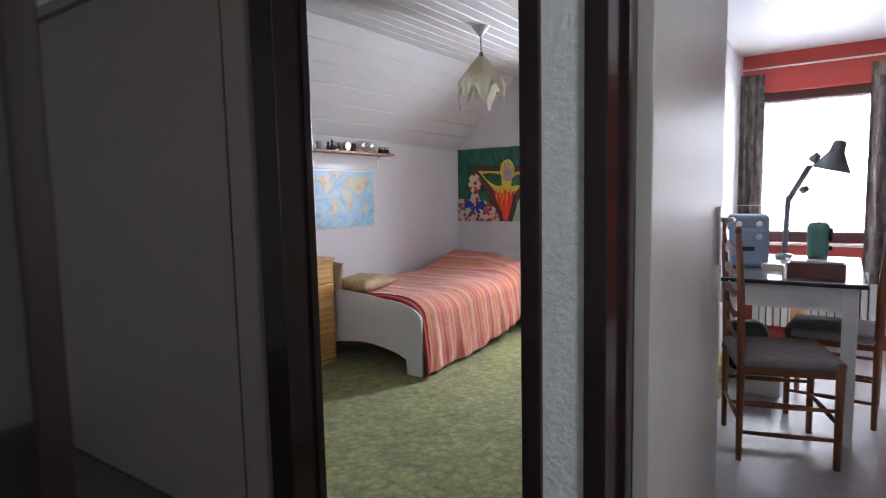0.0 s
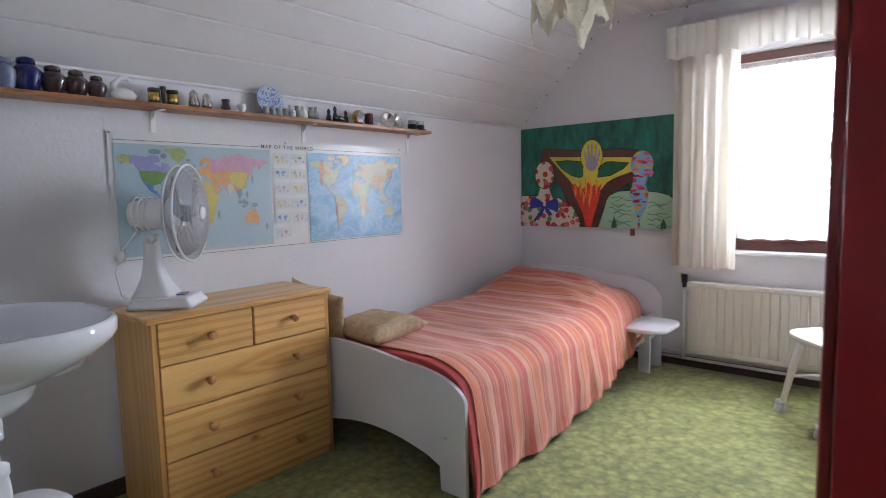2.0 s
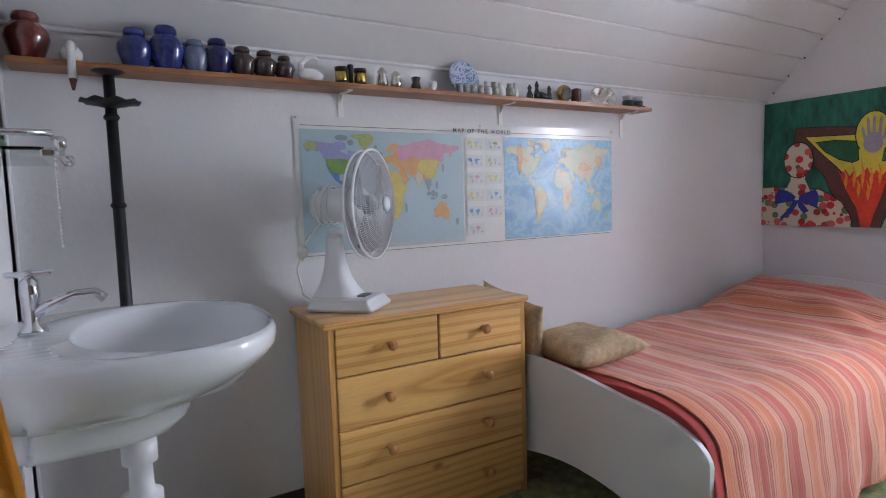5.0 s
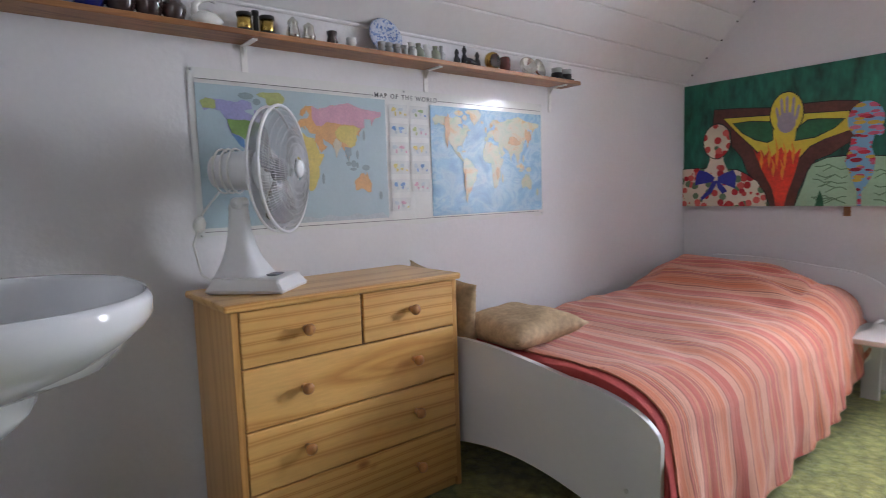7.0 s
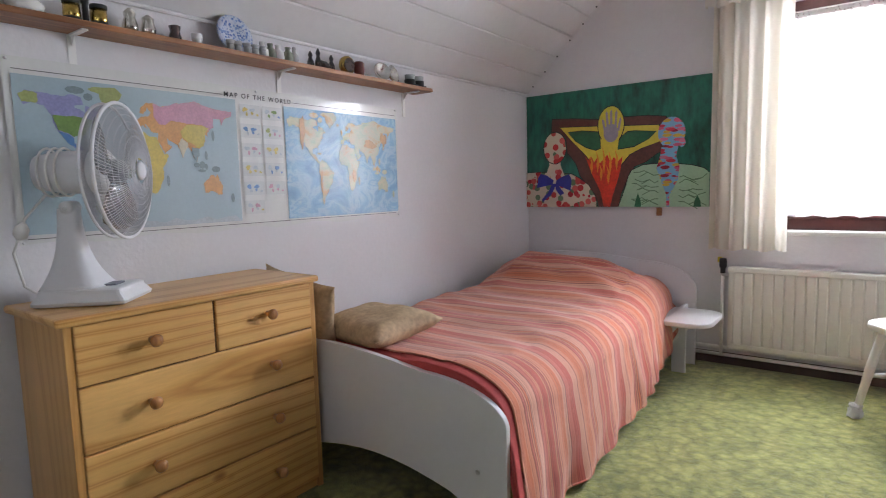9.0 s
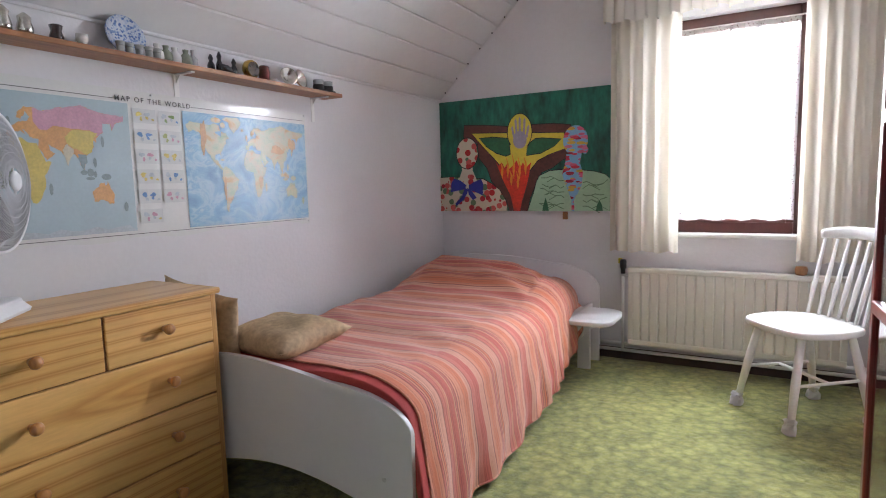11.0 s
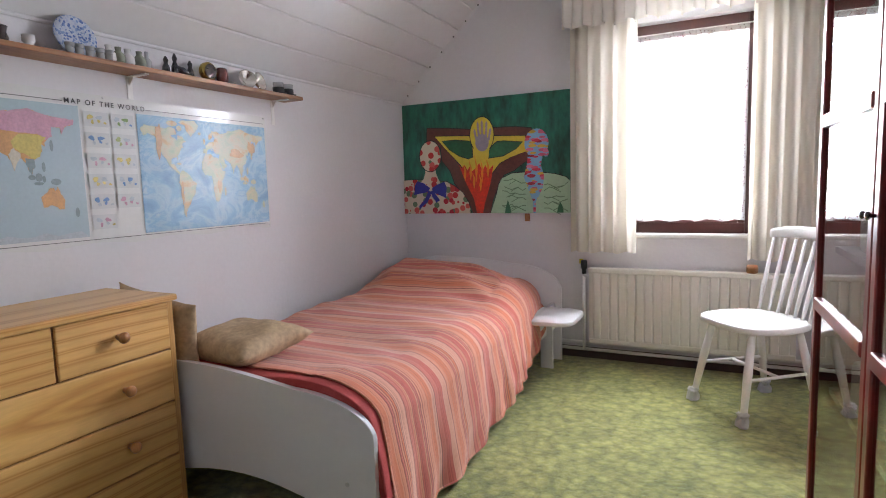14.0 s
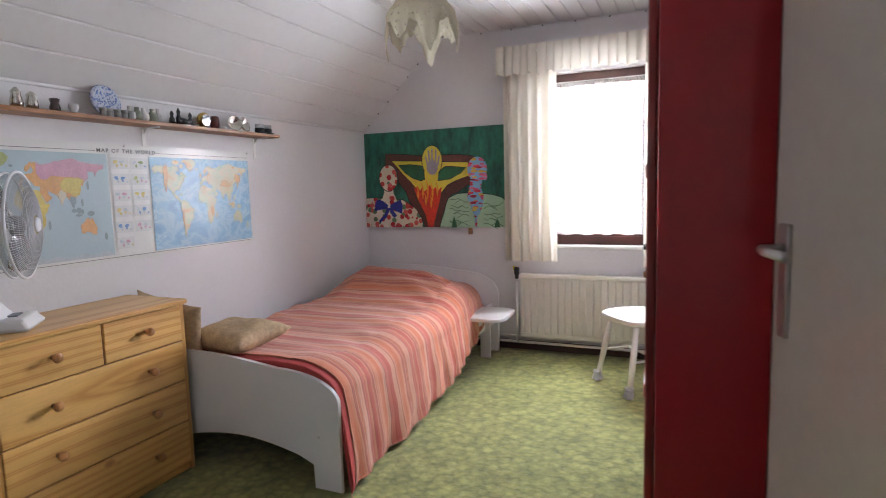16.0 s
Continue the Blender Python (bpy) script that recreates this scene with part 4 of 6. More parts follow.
# ---------------------------------------------------------------- bedroom: chair and lamp
def spindle_chair():
    t = thing("spindle_chair", pose(-0.742, 4.505, 0, 0, 0, -52), "white painted spindle-back chair with wrapped feet", "chair")
    out = []
    for i in range(28):
        a = 2 * math.pi * i / 28
        c, s = math.cos(a), math.sin(a)
        k = 0.62
        out.append((0.215 * math.copysign(abs(c) ** k, c) * (1.0 - 0.10 * max(0, s)), 0.20 * math.copysign(abs(s) ** k, s) - 0.01))
    part("seat", slab(out, 0.412, 0.442, bevel=0.010), WHITE, t, "", True)
    tops = [(-0.13, -0.13), (0.13, -0.13), (-0.12, 0.12), (0.12, 0.12)]
    feet = [(-0.175, -0.205), (0.175, -0.205), (-0.165, 0.205), (0.165, 0.205)]
    for (ax, ay), (bx, by) in zip(tops, feet):
        leg = part("leg", tube([(ax, ay, 0.415), ((ax + bx) / 2, (ay + by) / 2, 0.22), (bx, by, 0.008)], 0.016, 12, taper=[0.015, 0.019, 0.013]), WHITE, t, "", True)
        rng = random.Random(int(bx * 1000) * 7 + int(by * 1000))
        wrap = lathe([(0.020, 0.0), (0.030, 0.008), (0.027, 0.03), (0.019, 0.045), (0.026, 0.058), (0.017, 0.066)], 14)
        for v in wrap.verts:
            v.co = Vector((v.co.x * rng.uniform(0.75, 1.3), v.co.y * rng.uniform(0.75, 1.3), v.co.z + rng.uniform(-0.004, 0.004) * (v.co.z > 0.005)))
        part("foot_wrap", wrap, BAG, leg, "crumpled white plastic tied round the foot", at=pose(bx, by, 0.0))
    f = lambda i, z: Vector((tops[i][0], tops[i][1], 0.415)).lerp(Vector((feet[i][0], feet[i][1], 0.0)), 1 - z / 0.415)
    part("stretcher", tube([f(0, 0.20), f(2, 0.20)], 0.008, 8), WHITE, t, "", True)
    part("stretcher", tube([f(1, 0.20), f(3, 0.20)], 0.008, 8), WHITE, t, "", True)
    part("stretcher", tube([(f(0, 0.20) + f(2, 0.20)) / 2, (f(1, 0.20) + f(3, 0.20)) / 2], 0.008, 8), WHITE, t, "", True)
    n = 7
    for i in range(n):
        k = i / (n - 1) * 2 - 1
        a, b = Vector((0.155 * k, 0.165 - 0.02 * k * k, 0.435)), Vector((0.165 * k, 0.262 - 0.030 * k * k, 0.80))
        part("spindle", tube([a, a.lerp(b, 0.4), b], 0.009, 8, taper=[0.007, 0.011, 0.006]), WHITE, t, "", True)

    def rail(u, v):
        k = u * 2 - 1
        a = v * 2 * math.pi
        h = 0.040 - 0.010 * abs(k) ** 4
        return Vector((0.190 * k, 0.268 - 0.030 * k * k + 0.011 * math.cos(a), 0.815 + h * 0.5 + h * 0.72 * math.sin(a) - 0.01 * k * k))
    bm = sheet(rail, 24, 14)
    bmesh.ops.remove_doubles(bm, verts=bm.verts, dist=0.0005)
    bmesh.ops.holes_fill(bm, edges=bm.edges)
    part("top_rail", bm, WHITE, t, "", True)


spindle_chair()


def pendant():
    t = thing("pendant_lamp", pose(-1.60, 3.31, CEIL), "cream lace pendant lamp hanging from the ceiling boards", "lamp")
    part("ceiling_rose", lathe([(0.008, -0.075), (0.03, -0.04), (0.062, -0.004), (0.062, 0.0)], 20), PLASTIC, t, "white cone ceiling rose", True)
    part("cord", tube([(0, 0, -0.07), (0, 0, -0.20)], 0.004, 8), BLACK, t)
    part("cap", lathe([(0.034, -0.212), (0.020, -0.20), (0.010, -0.17)], 14), BROWN, t, "dark cap", True)
    lobes = ((0.10, 0.13), (0.95, 0.07), (1.75, 0.15), (2.75, 0.09), (3.55, 0.16), (4.5, 0.08), (5.35, 0.14))

    def cloth(u, v):
        a = u * 2 * math.pi
        ribs = 0.5 + 0.5 * math.cos(6 * a)
        if v < 0.55:
            k = v / 0.55
            r, z = 0.032 + (0.112 + 0.012 * ribs) * k, -0.205 - 0.150 * k
        else:
            k = (v - 0.55) / 0.45
            drop = 0.045 + sum(d * math.exp(-((math.atan2(math.sin(a - c), math.cos(a - c))) / 0.26) ** 2) for c, d in lobes)
            r = 0.144 + 0.012 * ribs + 0.014 * math.sin(k * 2.6) + 0.007 * k * math.cos(a * 17)
            z = -0.355 - k * drop + 0.006 * k * math.sin(a * 29)
        return Vector((r * math.cos(a), r * math.sin(a), z))
    bm = sheet(cloth, 168, 26)
    bmesh.ops.remove_doubles(bm, verts=bm.verts, dist=0.0005)
    part("shade", bm, SHADECLOTH, t, "cream lace shade with hanging scallops", True)
    part("bulb", lathe([(0.012, -0.24), (0.013, -0.27), (0.028, -0.31), (0.024, -0.34), (0.005, -0.352)], 14), surface("opal_glass", (0.7, 0.7, 0.68), 0.2, var=0.02), t, "unlit opal bulb", True)


pendant()


# ---------------------------------------------------------------- map and painting
def blob(cx, cy, rx, ry, seed, n=22, rough=0.28):
    rng = random.Random(seed)
    ph = [(k, rng.uniform(0, 6.3), rough / k ** 0.7) for k in (2, 3, 5, 7)]
    pts = []
    for i in range(n):
        a = 2 * math.pi * i / n
        r = 1 + sum(h * math.sin(k * a + p) for k, p, h in ph)
        pts.append((cx + rx * r * math.cos(a), cy + ry * r * math.sin(a)))
    return pts


def wall_map():
    w, h = 1.64, 0.535
    t = thing("world_map", pose(LEFT + 0.001, 2.026, 0.932), "laminated world map pinned to the wall above the chest", "map")
    face = Matrix(((0, 0, 1, 0), (1, 0, 0, 0), (0, 1, 0, 0), (0, 0, 0, 1)))
    paper = surface("map_paper", (0.68, 0.68, 0.65), 0.34, var=0.04, scale=4, fine=60, bump=0.02, coat=0.4)
    sea = surface("map_pale_sea", (0.36, 0.46, 0.50), 0.30, var=0.06, scale=5, fine=90, bump=0.02, coat=0.5)
    deep = relief("map_blue_sea", [(0.32, (0.08, 0.21, 0.37)), (0.45, (0.16, 0.33, 0.49)), (0.52, (0.28, 0.45, 0.56)), (0.60, (0.14, 0.31, 0.48)), (0.70, (0.36, 0.51, 0.58))], 6.5)

    def wavy(u, v):
        edge = 0.006 * math.sin(u * 31) * (1 - v) + 0.010 * max(0, abs(u - 0.9) < 0.06) * (1 - v)
        return Vector((0.0045 + 0.0025 * math.sin(u * 23) * math.sin(v * 4) ** 2, w * u, h * v + edge))
    bm = sheet(wavy, 60, 8)
    part("sheet", bm, paper, t, "creased white paper sheet", True)
    z = [0.0075]

    def flat(name, outline, m, dz=0.0004, label=""):
        z[0] += 0.00002
        return part(name, slab(outline, z[0], z[0] + dz, m=face), m, t, label)

    def rect(x0, x1, y0, y1):
        return [(x0, y0), (x1, y0), (x1, y1), (x0, y1)]

    la, lb, top, low = 0.018, 0.724, h - 0.048, 0.030
    flat("political_sea", rect(la, lb, low, top), sea)
    z[0] += 0.0006
    ink = {n: surface("map_ink_" + n, c, 0.35, var=0.18, scale=30, fine=120, bump=0.0, coat=0.4) for n, c in {
        "violet": (0.27, 0.27, 0.47), "green": (0.15, 0.25, 0.06), "olive": (0.34, 0.38, 0.14), "pink": (0.52, 0.27, 0.34), "yellow": (0.56, 0.44, 0.10),
        "orange": (0.58, 0.30, 0.10), "blue": (0.10, 0.22, 0.45), "sand": (0.55, 0.50, 0.36), "dark": (0.20, 0.26, 0.26), "grey": (0.42, 0.47, 0.50)}.items()}
    lw, lh = lb - la, top - low
    coast = {
        "north_america": [(-166, 66), (-156, 71), (-128, 70), (-110, 68), (-95, 72), (-82, 68), (-80, 62), (-93, 60), (-92, 57), (-82, 55), (-79, 52), (-77, 60), (-65, 59), (-56, 52), (-66, 49), (-65, 44), (-71, 41), (-76, 35), (-81, 31), (-80, 25), (-83, 30), (-90, 29), (-97, 27), (-97, 21), (-90, 20), (-87, 17), (-83, 12), (-77, 9), (-80, 6), (-86, 10), (-95, 15), (-105, 20), (-110, 27), (-117, 32), (-124, 41), (-124, 48), (-134, 57), (-150, 60), (-160, 56), (-162, 60)],
        "south_america": [(-78, 8), (-72, 12), (-62, 10), (-52, 5), (-44, -2), (-35, -7), (-39, -15), (-41, -22), (-48, -26), (-54, -34), (-58, -38), (-65, -42), (-67, -50), (-69, -54), (-74, -50), (-73, -40), (-71, -30), (-70, -18), (-77, -12), (-81, -5), (-79, 1)],
        "greenland": [(-72, 78), (-60, 82), (-30, 83), (-20, 76), (-25, 70), (-42, 60), (-52, 66), (-56, 74)],
        "africa": [(-17, 21), (-10, 31), (-5, 36), (10, 37), (20, 32), (32, 31), (37, 22), (43, 12), (51, 12), (47, 4), (40, -4), (40, -15), (35, -22), (32, -29), (25, -34), (18, -34), (14, -22), (12, -8), (9, 4), (-4, 5), (-10, 6), (-17, 14)],
        "eurasia": [(-9, 37), (-9, 43), (-2, 44), (-4, 48), (3, 51), (9, 54), (12, 54), (21, 55), (25, 60), (22, 63), (20, 66), (16, 60), (12, 57), (6, 59), (8, 64), (18, 70), (30, 71), (42, 67), (55, 69), (70, 73), (80, 73), (105, 78), (130, 72), (160, 70), (180, 69), (178, 63), (163, 60), (157, 51), (155, 58), (140, 59), (140, 48), (128, 40), (127, 35), (121, 40), (122, 31), (118, 24), (108, 20), (109, 12), (105, 9), (102, 2)]
                   + [(98, 9), (95, 16), (88, 22), (80, 15), (77, 8), (73, 18), (66, 25), (57, 28), (49, 31), (52, 24), (59, 21), (45, 13), (40, 20), (34, 28), (35, 36), (27, 37), (23, 38), (19, 43), (13, 46), (18, 40), (10, 44), (3, 43), (-1, 37)],
        "australia": [(114, -22), (122, -18), (130, -12), (136, -12), (137, -16), (142, -11), (146, -19), (153, -26), (150, -37), (144, -38), (138, -35), (130, -32), (118, -35), (115, -33)]}
    regions = {
        "green": [(-124, 48), (-95, 49), (-67, 46), (-76, 35), (-81, 30), (-97, 27), (-106, 31), (-117, 33)], "olive": [(-166, 66), (-156, 71), (-141, 69), (-141, 60), (-155, 59), (-162, 60)],
        "blue": [(-117, 32), (-106, 31), (-97, 26), (-97, 20), (-90, 18), (-95, 16), (-105, 20)],
        "pink": [(30, 70), (42, 67), (55, 69), (70, 73), (80, 73), (105, 78), (130, 72), (160, 70), (180, 69), (178, 63), (163, 60), (157, 51), (155, 58), (140, 59), (140, 48), (130, 43), (118, 49), (88, 50), (60, 52), (48, 46), (38, 47), (30, 55)],
        "yellow": [(75, 40), (88, 49), (118, 49), (130, 46), (122, 39), (122, 31), (118, 24), (108, 21), (98, 25), (88, 28), (78, 33)], "sand": [(70, 25), (78, 33), (88, 26), (88, 22), (80, 15), (77, 8), (73, 18)],
        "dark": [(95, 22), (108, 21), (109, 12), (105, 9), (102, 2), (98, 9), (95, 16)]}
    isles = [(-6, 54, 3, 5), (138, 37, 3, 7), (47, -19, 3, 7), (172, -42, 4, 6), (113, 0, 6, 5), (102, 0, 6, 3), (112, -7, 8, 2), (121, -2, 3, 4), (140, -5, 9, 4), (122, 12, 3, 6), (-78, 21, 6, 1.5), (-18, 65, 4, 2), (-90, 76, 14, 4), (-72, 70, 7, 4)]

    def chart(x0, x1, y0, y1, base, extra, small):
        place = lambda lon, lat: (x0 + (lon + 172) / 362 * (x1 - x0), y0 + (lat + 66) / 148 * (y1 - y0))
        jag = random.Random(3)

        def rough(pts):
            out = []
            for (ax, ay), (bx, by) in zip(pts, pts[1:] + pts[:1]):
                for k in (0, 0.34, 0.67):
                    out.append(place(ax + (bx - ax) * k + jag.uniform(-0.7, 0.7), ay + (by - ay) * k + jag.uniform(-0.7, 0.7)))
            return out
        for name, pts in coast.items():
            flat("country", rough(pts), base(name))
        z[0] += 0.0006
        for c, pts in (extra or {}).items():
            flat("country", rough(pts), ink[c])
        for lon, lat, rx, ry in isles:
            flat("island", [place(lon + rx * math.cos(k * 0.785), lat + ry * math.sin(k * 0.785)) for k in range(8)], small)

    chart(la, lb, low + 0.02, top - 0.012, lambda n: ink[{"north_america": "violet", "south_america": "olive", "greenland": "olive", "africa": "yellow", "eurasia": "orange", "australia": "orange"}[n]], regions, ink["dark"])
    flat("ice_shelf", [(la + 0.30 * lw, low)] + [(la + (0.30 + 0.055 * k) * lw, low + (0.018 + 0.007 * math.sin(k * 2.3))) for k in range(13)] + [(lb, low)], ink["grey"])
    z[0] = 0.0075
    pale = surface("map_inset_ground", (0.57, 0.58, 0.56), 0.35, var=0.05)
    n = 0
    for row in range(6):
        for col in range(2):
            x0, y0 = 0.741 + col * 0.101, top - 0.002 - (row + 1) * 0.0735
            if row == 5 and col == 1:
                continue
            flat("inset", rect(x0, x0 + 0.09, y0 + 0.010, y0 + 0.062), pale)
            for u, v, ru, rv in ((0.25, 0.62, 0.12, 0.16), (0.34, 0.3, 0.06, 0.14), (0.62, 0.62, 0.13, 0.14), (0.60, 0.38, 0.06, 0.12), (0.86, 0.28, 0.06, 0.08)):
                n += 1
                z_before = z[0]
                z[0] += 0.0006
                flat("inset_land", blob(x0 + 0.09 * u, y0 + 0.010 + 0.052 * v, 0.09 * ru, 0.052 * rv, 200 + n, 12), ink[("yellow", "green", "blue", "olive", "pink", "yellow")[(row + col + n // 9) % 6]] if n % 3 else ink["grey"])
                z[0] = z_before
    ra, rb = 0.945, 1.628
    z[0] = 0.0075
    flat("physical_sea", rect(ra, rb, low - 0.005, top - 0.004), deep)
    z[0] += 0.0006
    tan = relief("map_relief_tan", [(0.34, (0.27, 0.36, 0.22)), (0.46, (0.42, 0.43, 0.27)), (0.54, (0.48, 0.43, 0.27)), (0.62, (0.47, 0.31, 0.13)), (0.72, (0.41, 0.22, 0.075))], 11.0)
    rust = surface("map_relief_rust", (0.45, 0.26, 0.10), 0.35, var=0.25, scale=25, fine=90, bump=0.0, coat=0.4)
    rw, rh = rb - ra, top - low
    z[0] += 0.0006
    chart(ra, rb, low + 0.01, top - 0.010, lambda n: tan, None, tan)
    for i, (u, v, ru, rv) in enumerate([(0.13, 0.22, 0.018, 0.16), (0.27, 0.68, 0.008, 0.12), (0.72, 0.30, 0.05, 0.05), (0.56, 0.62, 0.02, 0.05), (0.86, 0.24, 0.03, 0.07)]):
        flat("mountain_range", blob(ra + u * rw, top - v * rh, ru * rw, rv * rh, 440 + i, 30), rust)
    bar = surface("map_print_black", (0.03, 0.03, 0.03), 0.4, var=0.1)
    flat("rule", rect(0.02, 0.672, h - 0.036, h - 0.034), bar)
    flat("rule", rect(0.985, 1.62, h - 0.036, h - 0.034), bar)
    flat("rule", rect(0.02, 1.61, 0.017, 0.019), bar)
    words = bpy.data.curves.new("map_title", "FONT")
    words.body, words.size, words.align_x, words.align_y, words.space_character = "MAP OF THE WORLD", 0.025, "CENTER", "CENTER", 1.35
    words.extrude, words.offset = 0.0003, 0.0003
    words.materials.append(bar)
    title = new("title", words)
    title.parent = t
    title.matrix_local = Matrix.Translation((0.0092, 0.83, h - 0.033)) @ face
    pin = surface("pin_head", (0.7, 0.7, 0.7), 0.3, 0.5, var=0.05)
    for y, v in ((0.01, h - 0.008), (w / 2, h - 0.008), (w - 0.01, h - 0.008), (0.01, 0.008), (w - 0.01, 0.008)):
        part("pin", lathe([(0.004, 0), (0.004, 0.009), (0.002, 0.011)], 10, m=pose(0, y, v, 0, 90)), pin, t)


wall_map()


def painting():
    w, h = 1.182, 0.752
    t = thing("painting", pose(-2.926, FAR - 0.001, 0.920), "green canvas painted with a burning form between two patterned forms", "painting")
    stand = Matrix(((1, 0, 0, 0), (0, 0, -1, 0), (0, 1, 0, 0), (0, 0, 0, 1)))
    green = surface("brushed_dark_green", (0.014, 0.125, 0.080), 0.45, var=0.75, scale=6, fine=26, bump=0.15, stretch=(1.4, 1, 0.5))
    part("canvas", box(0, w, -0.022, 0, 0, h, 0.003), green, t, "brushed dark green canvas")
    paint = {n: surface("paint_" + n, c, 0.45, var=v, scale=14, fine=60, bump=0.1) for n, c, v in (
        ("brown", (0.115, 0.034, 0.026), 0.35), ("yellow", (0.68, 0.56, 0.055), 0.12), ("flame", (0.62, 0.035, 0.012), 0.35), ("orange", (0.75, 0.26, 0.02), 0.2), ("lilac", (0.32, 0.28, 0.36), 0.15),
        ("blue", (0.025, 0.03, 0.30), 0.3), ("mint", (0.36, 0.55, 0.36), 0.10), ("leaf", (0.02, 0.12, 0.05), 0.3), ("black", (0.012, 0.012, 0.012), 0.2), ("vein", (0.12, 0.22, 0.12), 0.2))}
    paint["flower"] = spots("paint_flowers", (0.66, 0.58, 0.44), [(0.50, 0.02, 0.02), (0.60, 0.10, 0.08), (0.42, 0.01, 0.02), (0.52, 0.05, 0.04), (0.12, 0.20, 0.10)], 23.0, 0.50, 0.5)
    paint["dabs"] = spots("paint_dabs", (0.19, 0.40, 0.60), [(0.55, 0.03, 0.06), (0.62, 0.16, 0.26), (0.30, 0.01, 0.03), (0.60, 0.38, 0.05), (0.58, 0.10, 0.18)], 34.0, 0.52, 0.5, (0.55, 1, 1.5))
    z = [0.0222]

    def shape(name, pts, colour, outline=True):
        if outline:
            cx, cy = sum(p[0] for p in pts) / len(pts), sum(p[1] for p in pts) / len(pts)
            big = []
            for x, y in pts:
                d = math.hypot(x - cx, y - cy) or 1
                big.append((min(1, max(0, x + (x - cx) / d * 0.005)), min(1, max(0, y + (y - cy) / d * 0.008))))
            z[0] += 0.0003
            part("outline", slab([(u * w, (1 - v) * h) for u, v in big], z[0], z[0] + 0.0004, m=stand), paint["black"], t)
        z[0] += 0.0003
        part(name, slab([(u * w, (1 - v) * h) for u, v in pts], z[0], z[0] + 0.0005, m=stand), paint[colour], t)

    oval = lambda cx, cy, rx, ry, n=24: [(cx + rx * math.cos(2 * math.pi * i / n), cy + ry * math.sin(2 * math.pi * i / n)) for i in range(n)]
    shape("brown_beam", [(0.165, 0.225), (0.30, 0.24), (0.43, 0.265), (0.58, 0.265), (0.70, 0.27), (0.79, 0.29), (0.795, 0.54), (0.745, 0.575), (0.69, 0.635), (0.63, 0.67), (0.595, 0.77), (0.565, 0.88), (0.547, 1), (0.442, 1), (0.418, 0.89), (0.375, 0.81), (0.333, 0.73), (0.308, 0.62), (0.257, 0.525), (0.248, 0.395), (0.16, 0.335)], "brown")
    shape("yellow_fork", [(0.213, 0.303), (0.335, 0.312), (0.434, 0.32), (0.576, 0.335), (0.756, 0.350), (0.76, 0.48), (0.668, 0.524), (0.606, 0.57), (0.565, 0.645), (0.50, 0.70), (0.457, 0.70), (0.40, 0.62), (0.353, 0.536), (0.284, 0.428)], "yellow")
    shape("green_gap", [(0.261, 0.351), (0.347, 0.35), (0.434, 0.368), (0.443, 0.41), (0.448, 0.50), (0.421, 0.516), (0.366, 0.486), (0.309, 0.431)], "leaf")
    shape("green_gap", [(0.597, 0.386), (0.634, 0.385), (0.74, 0.40), (0.701, 0.455), (0.628, 0.505), (0.545, 0.52), (0.544, 0.475), (0.565, 0.42)], "leaf")
    shape("yellow_oval", oval(0.506, 0.318, 0.070, 0.153), "yellow")
    shape("yellow_stem", [(0.455, 0.40), (0.553, 0.40), (0.54, 0.56), (0.455, 0.56)], "yellow", False)
    shape("lilac_patch", oval(0.507, 0.385, 0.040, 0.075), "lilac", False)
    for x, top, lean in ((0.463, 0.26, 0.012), (0.483, 0.20, 0.008), (0.508, 0.19, 0.0), (0.536, 0.20, -0.006), (0.558, 0.26, -0.012)):
        shape("lilac_stroke", [(x - 0.006 + lean, 0.37), (x - 0.006, top + 0.02), (x, top), (x + 0.006, top + 0.02), (x + 0.007 + lean, 0.37)], "lilac", False)
    shape("flame", [(0.349, 0.508), (0.362, 0.56), (0.378, 0.60), (0.398, 0.57), (0.415, 0.62), (0.432, 0.58), (0.445, 0.63), (0.468, 0.60), (0.488, 0.56), (0.506, 0.63), (0.525, 0.58), (0.541, 0.63), (0.572, 0.58), (0.559, 0.70), (0.541, 0.80), (0.518, 0.91), (0.505, 1), (0.469, 1), (0.451, 0.87), (0.402, 0.72)], "flame", False)
    for cx, cy, size in ((0.40, 0.65, 1.0), (0.435, 0.63, 1.2), (0.47, 0.62, 1.5), (0.505, 0.64, 1.3), (0.54, 0.62, 1.1), (0.455, 0.72, 0.9), (0.495, 0.74, 1.0)):
        shape("flame_tongue", [(cx, cy + 0.07 * size), (cx - 0.008, cy + 0.01), (cx - 0.003, cy - 0.03), (cx - 0.010, cy - 0.09 * size), (cx + 0.008, cy - 0.03), (cx + 0.007, cy + 0.02)], "orange", False)
    shape("flowered_mound", [(0.0, 0.69), (0.08, 0.687), (0.18, 0.70), (0.282, 0.714), (0.333, 0.755), (0.383, 0.813), (0.42, 0.907), (0.435, 1), (0, 1)], "flower")
    shape("flowered_neck", [(0.148, 0.56), (0.217, 0.56), (0.217, 0.635), (0.245, 0.73), (0.122, 0.73), (0.147, 0.63)], "flower", False)
    shape("flowered_oval", oval(0.183, 0.478, 0.068, 0.136), "flower")
